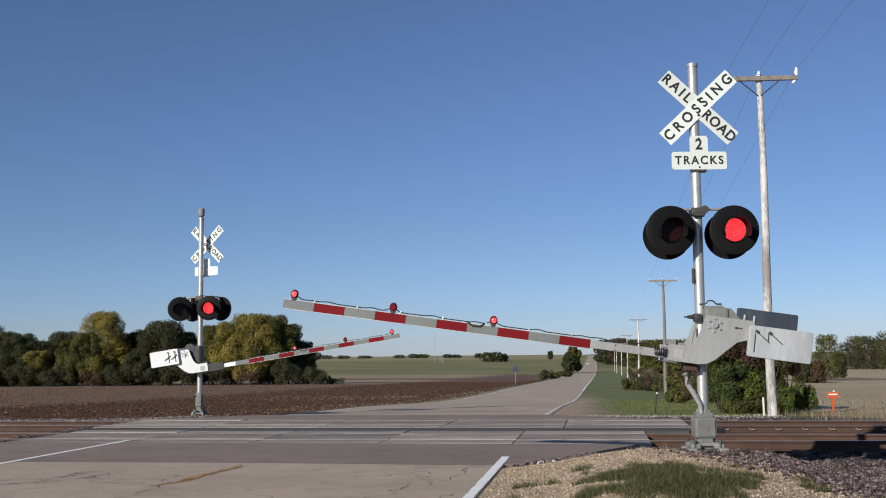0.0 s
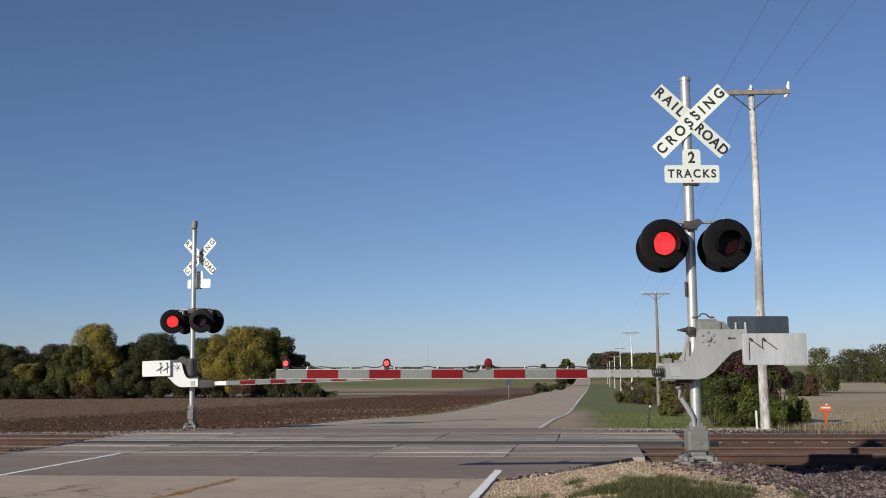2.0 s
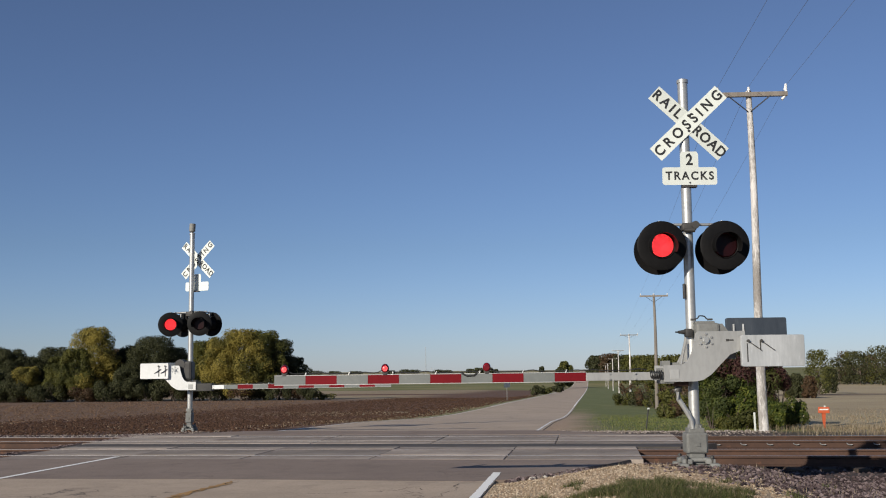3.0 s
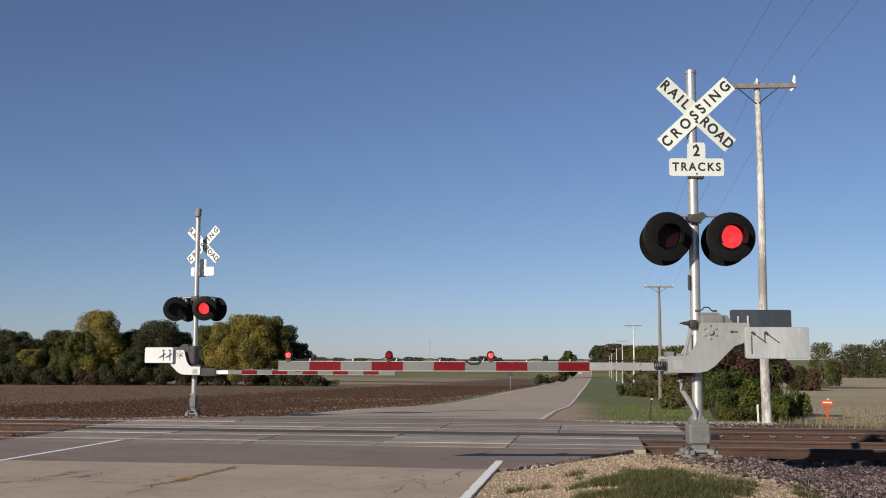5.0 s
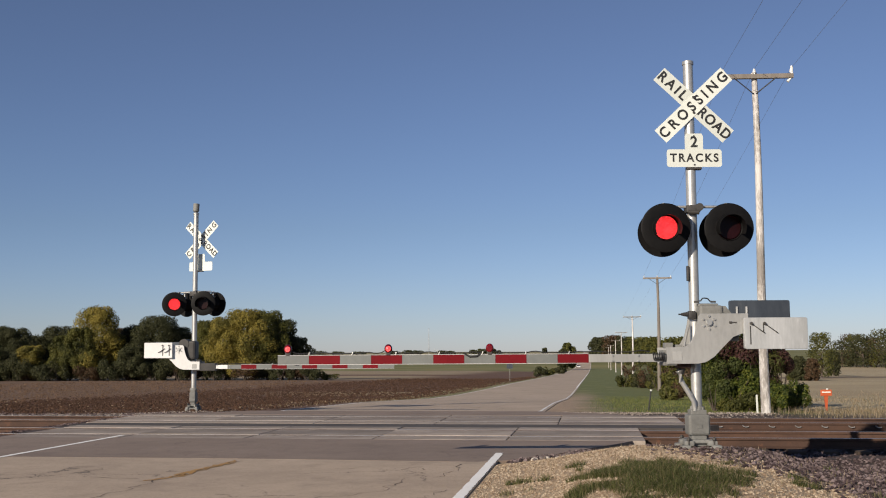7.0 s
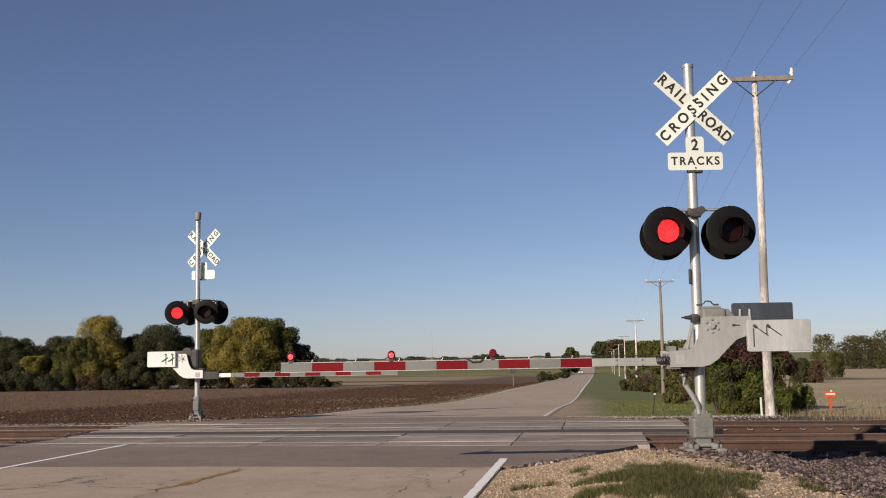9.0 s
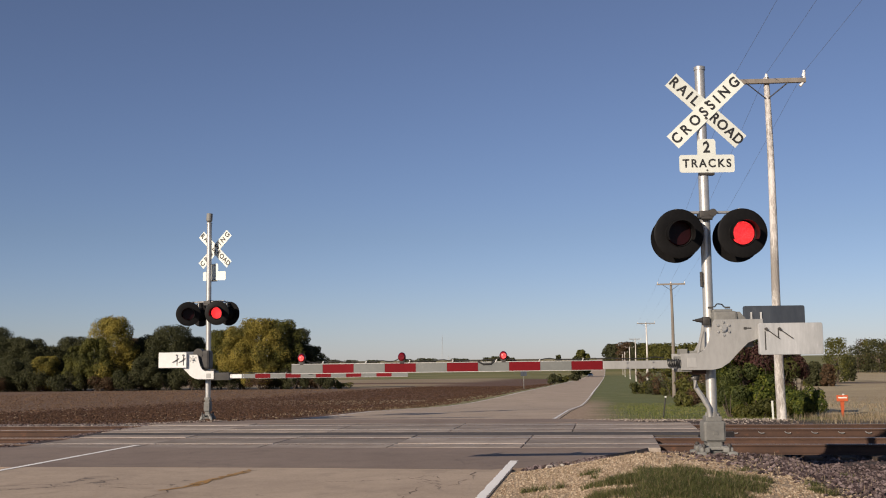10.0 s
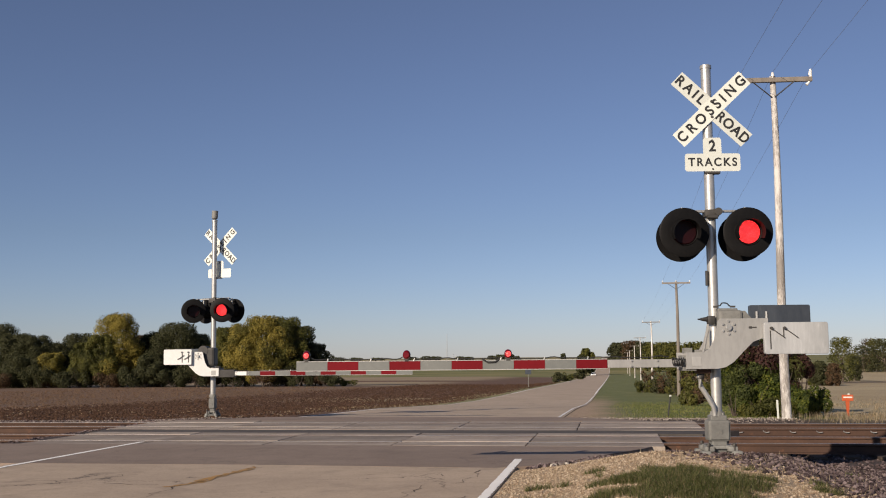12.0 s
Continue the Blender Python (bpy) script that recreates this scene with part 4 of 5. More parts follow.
# ---- power line ----
def utility_pole(m, height, r0, wood, arm_half, arm_yaw, label, arm_dx=0.0):
    p = thing("utility_pole", m, label, "utility pole", "roadside poles")
    bm = bmesh.new()
    n = 9
    rings = []
    for i in range(n + 1):
        t = i / n
        r = r0 * (1 - 0.42 * t)
        ox, oy = 0.03 * math.sin(t * 5 + r0 * 30), 0.03 * math.cos(t * 4)
        rings.append([bm.verts.new((ox + r * math.cos(q), oy + r * math.sin(q), -0.2 + (height + 0.2) * t)) for q in [2 * math.pi * j / 14 for j in range(14)]])
    for a, b in zip(rings, rings[1:]):
        for j in range(14):
            bm.faces.new((a[j], a[(j + 1) % 14], b[(j + 1) % 14], b[j]))
    bm.faces.new(rings[-1])
    part("pole_shaft", bm, wood, p, "", True)
    am = pose(arm_dx, 0, height - 0.12, 0, 0, arm_yaw)
    bm = bmesh.new()
    bx(bm, (0, -r0 * 0.6 - 0.05, 0), (arm_half * 2, 0.10, 0.12), 0.01)
    arm = part("crossarm", bm, WOOD_DARK, p, "timber crossarm", False, am)
    for s in (-1, 1):
        bm = bmesh.new()
        cyl(bm, (s * arm_half * 0.58 - arm_dx, -r0 * 0.6 - 0.11, -0.05), (-arm_dx + s * 0.03, -r0 * 0.6 - 0.02, -0.45), 0.016, None, 6)
        part("brace", bm, DARK, arm, "steel brace")
    tops = []
    for x in (-arm_half * 0.93, -arm_dx, arm_half * 0.95):
        bm = bmesh.new()
        cyl(bm, (x, -r0 * 0.6 - 0.05, 0.05), (x, -r0 * 0.6 - 0.05, 0.12), 0.02, None, 8)
        cyl(bm, (x, -r0 * 0.6 - 0.05, 0.10), (x, -r0 * 0.6 - 0.05, 0.15), 0.042, 0.04, 12)
        cyl(bm, (x, -r0 * 0.6 - 0.05, 0.16), (x, -r0 * 0.6 - 0.05, 0.20), 0.036, 0.024, 12)
        if x > 0.5 and wood is WOOD:
            cyl(bm, (x - 0.10, -r0 * 0.6 - 0.05, -0.15), (x - 0.02, -r0 * 0.6 - 0.05, -0.06), 0.04, 0.03, 10)
            cyl(bm, (x + 0.02, -r0 * 0.6 - 0.05, -0.02), (x + 0.02, -r0 * 0.6 - 0.05, 0.26), 0.03, 0.034, 10)
        part("insulator", bm, PORCELAIN, arm, "white porcelain insulator", True)
        tops.append(m @ am @ Vector((x, -r0 * 0.6 - 0.05, 0.2)))
    return p, tops


def power_line():
    spots = [((8.185, 26.0), 8.75, 0.125, WOOD, 0.93, 0.06), ((16.3, 77.0), 8.55, 0.15, WOOD_DARK, 1.05, 0), ((27.0, 145.0), 8.9, 0.15, WOOD, 1.25, 0),
             ((39.4, 225.0), 9.3, 0.15, WOOD, 1.3, 0), ((52.5, 310.0), 9.6, 0.15, WOOD, 1.3, 0), ((65.0, 395.0), 9.6, 0.15, WOOD, 1.3, 0), ((78.0, 480.0), 9.6, 0.15, WOOD, 1.3, 0)]
    lines = [[W(-26, 6.0 + d, 9.3) for d in (-0.9, 0, 0.9)]]
    for (x, y), h, r, wood, half, dx in spots:
        a, b = Vector((x, y, 0)).dot(EA), Vector((x, y, 0)).dot(EB)
        z = ground_z(a, b)
        lab = "tall weathered timber utility pole with crossarm and insulators" if wood is WOOD else "dark timber utility pole with crossarm"
        _, tops = utility_pole(pose(x, y, z, 0, -0.3 if y < 30 else 0, 0), h, r, wood, half, -8 if y > 30 else -2, lab, dx)
        lines.append(tops)
    behind = thing("utility_pole", pose(*W(-26, 6.0, -0.05)), "timber utility pole beside the road", "utility pole", "roadside poles")
    bm = bmesh.new()
    cyl(bm, (0, 0, 0), (0, 0, 9.2), 0.15, 0.1, 12)
    part("pole_shaft", bm, WOOD, behind, "", True)
    bm = bmesh.new()
    bx(bm, (0, 0.1, 9.1), (2.0, 0.1, 0.12), 0.01, pose(0, 0, 0, 0, 0, -8))
    part("crossarm", bm, WOOD_DARK, behind)
    for i in range(len(lines) - 1):
        for k in range(3):
            p, q = lines[i][k], lines[i + 1][k]
            bm = bmesh.new()
            n = 14
            sag = 0.0035 * (q - p).length
            tube(bm, [p.lerp(q, t / n) - Vector((0, 0, sag * 4 * (t / n) * (1 - t / n))) for t in range(n + 1)], 0.0038 if i < 2 else 0.0028, 5)
            tagged(part("power_wire", bm, WIRE, None, "thin grey overhead power line wire"), category="wire", group="power wires")


power_line()


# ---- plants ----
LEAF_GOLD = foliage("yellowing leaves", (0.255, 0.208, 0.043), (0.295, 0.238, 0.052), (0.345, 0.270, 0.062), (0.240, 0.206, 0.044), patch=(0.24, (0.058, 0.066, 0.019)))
LEAF_GREEN = foliage("dark green leaves", (0.040, 0.044, 0.020), (0.056, 0.061, 0.026), (0.078, 0.080, 0.034), (0.046, 0.048, 0.022))
LEAF_MID = foliage("mid green leaves", (0.048, 0.064, 0.018), (0.080, 0.100, 0.026), (0.125, 0.140, 0.036), (0.055, 0.070, 0.020), patch=(2.0, (0.030, 0.040, 0.013)))
LEAF_OLIVE = foliage("olive leaves", (0.085, 0.090, 0.022), (0.12, 0.118, 0.028), (0.15, 0.140, 0.034), (0.10, 0.105, 0.025), patch=(0.5, (0.034, 0.042, 0.015)))
LEAF_BROWN = foliage("russet leaves", (0.055, 0.038, 0.022), (0.095, 0.058, 0.032), (0.13, 0.075, 0.04), (0.06, 0.05, 0.025))
LEAF_WINE = foliage("burgundy leaves", (0.040, 0.017, 0.017), (0.070, 0.029, 0.028), (0.10, 0.045, 0.037), (0.045, 0.04, 0.018))
LEAF_LIME = foliage("fresh green leaves", (0.035, 0.055, 0.010), (0.085, 0.115, 0.018), (0.19, 0.20, 0.034), (0.05, 0.075, 0.014), patch=(2.5, (0.022, 0.034, 0.010)))
BLADE_GREEN = foliage("green grass blades", (0.042, 0.054, 0.017), (0.085, 0.104, 0.032), (0.145, 0.155, 0.055), (0.27, 0.21, 0.115))
BLADE_VERGE = foliage("sunlit verge blades", (0.075, 0.105, 0.022), (0.125, 0.155, 0.036), (0.175, 0.190, 0.055), (0.26, 0.22, 0.09))
BLADE_DRY = foliage("dry weeds", (0.30, 0.23, 0.14), (0.42, 0.34, 0.23), (0.22, 0.16, 0.10), (0.16, 0.15, 0.07))
PEBBLE = grit("pale gravel", (0.19, 0.130, 0.082), (0.31, 0.228, 0.152), (0.50, 0.41, 0.305), (0.25, 0.170, 0.108))
BALLAST = grit("crushed ballast stone", (0.030, 0.020, 0.021), (0.070, 0.049, 0.049), (0.21, 0.162, 0.158), (0.052, 0.034, 0.034))
CLOD = grit("soil clods", (0.038, 0.019, 0.011), (0.060, 0.031, 0.018), (0.088, 0.047, 0.028), (0.048, 0.025, 0.015))
PALE_CLOD = grit("dry soil clods", (0.092, 0.053, 0.032), (0.128, 0.077, 0.048), (0.170, 0.108, 0.068), (0.108, 0.064, 0.039))
GREY_GRAVEL = grit("grey gravel", (0.13, 0.105, 0.088), (0.21, 0.172, 0.148), (0.38, 0.33, 0.29), (0.17, 0.135, 0.112))
STRAW = grit("straw bits", (0.26, 0.19, 0.12), (0.36, 0.28, 0.18), (0.44, 0.36, 0.25))


def leaves(name, blobs, count, size, material, parent, rng, label=""):
    """Small folded leaf clumps over the shells of several uneven lobes."""
    bl = np.array(blobs, float)
    vol = bl[:, 3] * bl[:, 4]
    c = bl[rng.choice(len(bl), count, p=vol / vol.sum())]
    unit = lambda q: q / (np.linalg.norm(q, axis=1, keepdims=True) + 1e-9)
    d = unit(rng.normal(size=(count, 3)))
    r = (0.66 + 0.34 * rng.random((count, 1))) * (1 + 0.06 * rng.normal(size=(count, 1)))
    p = c[:, :3] + d * r * c[:, [3, 3, 4]]
    n = d + 0.30 * rng.normal(size=(count, 3))
    u = unit(np.cross(n, rng.normal(size=(count, 3))))
    v = unit(np.cross(n, u))
    sz = size * (0.6 + 0.8 * rng.random((count, 1)))
    w = np.cross(u, v) * sz * 0.25
    verts = np.stack([p - u * sz, p + v * sz * 0.6 + w, p + u * sz, p - v * sz * 0.6 + w], 1).reshape(-1, 3)
    k = np.arange(count)[:, None] * 4
    faces = np.concatenate([k + [0, 1, 2], k + [0, 2, 3]], 1).reshape(-1, 3)
    return tagged(raw(name, verts.tolist(), faces.tolist(), material, parent, label), kind="stuff")


def tree(x, y, height, width, material, label, seed, count=1500, leaf=0.26, category="tree", low=0.12, lobes=44):
    rng = np.random.default_rng(seed)
    a, b = Vector((x, y, 0)).dot(EA), Vector((x, y, 0)).dot(EB)
    t = thing("tree", pose(x, y, ground_z(a, b) - 0.05), label, category, "trees")
    bm = bmesh.new()
    tube(bm, [(0, 0, 0), (0.05 * width * rng.normal() * 0.3, 0, height * 0.3), (0.1 * rng.normal(), 0.1, height * 0.55)], 0.02 * height + 0.03, 7)
    for k in range(5):
        q = 2 * math.pi * k / 5 + rng.random()
        z = height * (0.22 + 0.07 * k)
        cyl(bm, (0, 0, z), (math.cos(q) * width * 0.32, math.sin(q) * width * 0.32, z + height * 0.2), 0.011 * height, 0.003 * height, 6)
    part("trunk", bm, BARK, t, "", True)
    blobs = []
    for k in range(lobes):
        q, rr = k * 2.399 + rng.random(), 0.35 + 0.65 * rng.random() ** 0.5
        h = low + (1 - low) * (k + 0.5) / lobes
        spread = math.sin(math.pi * min(1, 0.20 + 0.66 * h)) * width * 0.42
        rx = width * (0.085 + 0.10 * rng.random())
        rz = min(rx * (0.75 + 0.35 * rng.random()), height * 0.17)
        z = min(height * h, height - rz)
        blobs.append((math.cos(q) * spread * rr, math.sin(q) * spread * rr, max(z, rz * 0.8), rx, rz))
    blobs.append((0, 0, height * 0.80, width * 0.20, height * 0.18))
    blobs.append((0, 0, height * 0.45, width * 0.34, height * 0.33))
    leaves("crown", blobs, count, leaf, material, t, rng)
    return t


def shrub(x, y, height, width, material, label, seed, count=700, leaf=0.07, name="shrub", depth=None):
    rng = np.random.default_rng(seed)
    a, b = Vector((x, y, 0)).dot(EA), Vector((x, y, 0)).dot(EB)
    t = thing(name, pose(x, y, ground_z(a, b) - 0.03), label, "shrub", "shrubs")
    bm = bmesh.new()
    for k in range(6):
        q = 2 * math.pi * k / 6 + rng.random()
        cyl(bm, (0.04 * math.cos(q), 0.04 * math.sin(q), 0), (math.cos(q) * width * 0.3, math.sin(q) * width * 0.3, height * (0.6 + 0.25 * rng.random())), 0.012 * height + 0.004, 0.004, 5)
    part("stem", bm, BARK, t)
    blobs = []
    for k in range(9):
        q, rr = rng.random() * 2 * math.pi, rng.random() ** 0.5
        rx = width * (0.14 + 0.12 * rng.random())
        rz = min(rx * 1.1, height * 0.3)
        z = rz * 0.7 + (height - rz * 1.8) * rng.random()
        blobs.append((math.cos(q) * width * 0.34 * rr, math.sin(q) * width * 0.34 * rr, z, rx, rz))
    leaves("leaf_mass", blobs, count, leaf, material, t, rng)
    return t


def woods():
    def at(px, y):
        return (px - 784) / 1812 * y
    gold, dark, brown, olive = (LEAF_GOLD, "yellowing broadleaf tree at the field edge"), (LEAF_GREEN, "dark green broadleaf tree at the field edge"), (LEAF_BROWN, "russet-brown tree at the field edge"), (LEAF_OLIVE, "olive green tree turning yellow at the field edge")
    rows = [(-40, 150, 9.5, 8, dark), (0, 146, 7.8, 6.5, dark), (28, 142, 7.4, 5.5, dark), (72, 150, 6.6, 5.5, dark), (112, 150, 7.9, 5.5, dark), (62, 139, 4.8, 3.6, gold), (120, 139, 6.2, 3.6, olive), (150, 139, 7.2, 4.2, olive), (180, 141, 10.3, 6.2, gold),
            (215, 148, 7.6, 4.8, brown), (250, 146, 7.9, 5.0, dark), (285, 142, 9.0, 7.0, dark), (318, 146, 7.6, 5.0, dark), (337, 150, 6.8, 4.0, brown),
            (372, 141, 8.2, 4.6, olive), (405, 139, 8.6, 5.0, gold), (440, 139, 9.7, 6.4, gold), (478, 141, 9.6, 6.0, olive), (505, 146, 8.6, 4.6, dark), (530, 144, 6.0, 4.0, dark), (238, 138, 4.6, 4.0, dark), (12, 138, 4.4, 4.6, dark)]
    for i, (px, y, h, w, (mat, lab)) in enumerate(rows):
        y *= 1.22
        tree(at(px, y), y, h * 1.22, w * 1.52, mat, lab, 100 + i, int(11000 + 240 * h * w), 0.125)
    for i, px in enumerate(range(-30, 560, 23)):
        y = 166 + (i * 7 % 5)
        shrub(at(px + (i * 13 % 9), y), y, 2.7 + (i * 5 % 4) * 0.55, 5.1, LEAF_GREEN if i % 4 else LEAF_BROWN, "dense dark undergrowth shrub below the trees", 300 + i, 2200, 0.13)
    for i, px in enumerate((572, 590)):
        shrub(at(px, 168), 168, 1.7 - 0.6 * i, 2.9, LEAF_OLIVE, "low olive bush at the field edge", 340 + i, 300, 0.16)
    # beyond the right-hand verge
    for i, (px, y, h, w, mat) in enumerate([(1060, 640, 15, 13, LEAF_GREEN), (1074, 620, 14, 14, LEAF_GREEN), (1090, 600, 16, 16, LEAF_BROWN), (1108, 560, 15, 16, LEAF_GREEN), (1128, 480, 14, 15, LEAF_OLIVE), (1152, 420, 13, 15, LEAF_OLIVE), (1178, 235, 8.0, 10, LEAF_OLIVE),
                                            (1205, 230, 8.4, 9, LEAF_OLIVE), (1230, 230, 8.2, 9, LEAF_OLIVE), (1256, 235, 7.6, 9, LEAF_GREEN), (1006, 420, 11.0, 7.0, LEAF_OLIVE), (998, 410, 8.0, 5.5, LEAF_GREEN)]):
        tree(at(px, y), y, h, w, mat, "broadleaf tree beside the distant road", 400 + i, 4500, 0.16 + y * 0.0006)
    for i, (px, y, h, w, mat) in enumerate([(1452, 150, 6.7, 4.6, LEAF_OLIVE), (1474, 175, 4.2, 2.8, LEAF_GREEN), (1437, 118, 2.6, 1.9, LEAF_BROWN), (1414, 120, 2.9, 2.2, LEAF_GREEN), (1402, 124, 2.5, 2.0, LEAF_OLIVE)]):
        tree(at(px, y), y, h, w, mat, "small tree turning russet in the stubble field" if mat is LEAF_BROWN else "small green tree in the stubble field", 430 + i, 4200, 0.11, low=0.05)
    for i in range(17):
        px, y = 1490 + i * 12, 390 - i * 5 + (i * 37 % 50)
        tree(at(px, y), y, 10.6 + (i * 29 % 5) * 0.7 + i * 0.22, 12, (LEAF_GREEN, LEAF_GREEN, LEAF_OLIVE, LEAF_BROWN)[i * 7 % 4], "dark green tree in the far wood", 450 + i, 1500, 0.32, low=0.03)
    # scattered trees near the skyline
    for i, (px, y, h, w) in enumerate([(855, 900, 8.5, 13), (872, 900, 9, 13), (884, 910, 7, 10), (840, 1300, 6, 14), (725, 1400, 6, 18), (742, 1400, 5.5, 20), (700, 1500, 5, 22), (785, 1400, 5, 20), (800, 1400, 4.5, 16), (966, 1100, 9, 7), (600, 1500, 5, 26), (640, 1500, 4.5, 26), (570, 1500, 6, 26)]):
        tree(at(px, y), y, h, w, LEAF_GREEN, "distant dark tree on the skyline", 480 + i, 420, 0.9, low=0.05)
    # shrubs by the timber pole
    for i, (px, y, h, w, mat, lab) in enumerate([(1262, 29.5, 2.0, 1.0, LEAF_LIME, "leafy green shrub beside the track"), (1280, 30.2, 2.2, 1.1, LEAF_MID, "mid green shrub beside the track"), (1300, 29.6, 1.9, 1.1, LEAF_WINE, "burgundy-leaved shrub beside the timber pole"),
                                                 (1322, 30.2, 2.1, 1.2, LEAF_WINE, "burgundy-leaved shrub beside the timber pole"), (1338, 29.0, 1.4, 1.0, LEAF_LIME, "yellow-green shrub beside the timber pole"), (1358, 30.4, 1.9, 1.1, LEAF_GREEN, "dark green shrub beside the timber pole"),
                                                 (1376, 30.0, 1.6, 0.8, LEAF_WINE, "burgundy-leaved shrub beside the timber pole"), (1298, 28.4, 0.9, 0.9, LEAF_LIME, "yellow-green weed clump beside the track"), (1262, 28.4, 0.9, 0.8, LEAF_MID, "low mid green shrub beside the track"), (1396, 28.2, 0.8, 0.85, LEAF_LIME, "yellow-green weed clump by the pole"), (1382, 28.0, 0.6, 0.6, LEAF_LIME, "yellow-green weed clump beside the track"), (1318, 28.0, 0.6, 1.2, LEAF_OLIVE, "olive weed clump beside the track"), (1290, 29.0, 1.5, 0.9, LEAF_MID, "mid green shrub beside the track"), (1345, 29.8, 1.7, 1.0, LEAF_OLIVE, "olive shrub beside the timber pole")]):
        shrub(at(px, y), y, h * 1.18, w * 1.4, mat, lab, 500 + i, 4600, 0.036)
    for i in range(17):
        px, y = 1104 + i * 8.5, 92 - i * 1.9 + (i * 5 % 7)
        shrub(at(px, y), y, 1.25 + 0.25 * (i * 3 % 4), 1.5 + 0.3 * (i % 3), (LEAF_OLIVE, LEAF_GREEN, LEAF_OLIVE, LEAF_BROWN)[i * 3 % 4], "rough olive brush along the roadside verge", 530 + i, 700, 0.09)
    for i, (px, y, h, w, mat) in enumerate([(1184, 47, 0.9, 1.0, LEAF_OLIVE), (1196, 49, 0.8, 1.1, LEAF_BROWN), (958, 190, 2.4, 3.4, LEAF_GREEN), (974, 215, 2.0, 3.4, LEAF_OLIVE), (990, 260, 2.0, 4.0, LEAF_GREEN)]):
        shrub(at(px, y), y, h, w, mat, "rough green bush beside the road", 560 + i, 600, 0.04 + y * 0.0008)



def stems(name, spots, height, width, material, label, rng, category="grass", lean=0.5):
    verts, faces = [], []
    for x, y, z in spots:
        q = rng.random() * 2 * math.pi
        h = height * (0.45 + 0.85 * rng.random())
        l = lean * h * rng.random()
        dx, dy = math.cos(q), math.sin(q)
        wx, wy = -dy * width, dx * width
        k = len(verts)
        verts += [(x - wx, y - wy, z - 0.01), (x + wx, y + wy, z - 0.01), (x + dx * l * 0.4 + wx * 0.7, y + dy * l * 0.4 + wy * 0.7, z + h * 0.6), (x + dx * l * 0.4 - wx * 0.7, y + dy * l * 0.4 - wy * 0.7, z + h * 0.6), (x + dx * l, y + dy * l, z + h)]
        faces += [(k, k + 1, k + 2, k + 3), (k + 3, k + 2, k + 4)]
    return tagged(raw(name, verts, faces, material), label, category, kind="stuff")


def lumps(name, spots, material, label, category, rng, flat=0.7):
    """Many small broken stones, each an uneven eight-sided lump."""
    base = np.array([(1, 0, 0), (0, 1, 0), (-1, 0, 0), (0, -1, 0), (0, 0, 1), (0, 0, -1), (0.62, 0.62, 0.45), (-0.62, 0.55, 0.5)])
    tri = [(0, 6, 4), (0, 1, 6), (1, 4, 6), (1, 7, 4), (1, 2, 7), (2, 4, 7), (2, 3, 4), (3, 0, 4), (1, 0, 5), (2, 1, 5), (3, 2, 5), (0, 3, 5)]
    verts, faces = [], []
    for x, y, z, r in spots:
        v = base * (0.7 + 0.6 * rng.random((8, 1))) * r * np.array([1, 0.8 + 0.3 * rng.random(), flat])
        q = rng.random() * 6.283
        c, s = math.cos(q), math.sin(q)
        k = len(verts)
        verts += [(x + c * a - s * b, y + s * a + c * b, z + d) for a, b, d in v]
        faces += [(k + i, k + j, k + l) for i, j, l in tri]
    return tagged(raw(name, verts, faces, material), label, category, kind="stuff")


def spread(n, a0, a1, b0, b1, rng, keep):
    out = []
    while len(out) < n:
        a, b = a0 + (a1 - a0) * rng.random(), b0 + (b1 - b0) * rng.random()
        if keep(a, b) > rng.random():
            p = W(a, b, ground_z(a, b))
            out.append((p.x, p.y, p.z))
    return out


def paved(a, b):
    if 14.2 < a < 17.8:
        return b < -1.3 + (a - 14.2) * 0.54
    if 17.8 <= a < 24.8:
        return -11.3 < b < 1.3
    return LEFT - 0.05 < b < RIGHT + 0.02


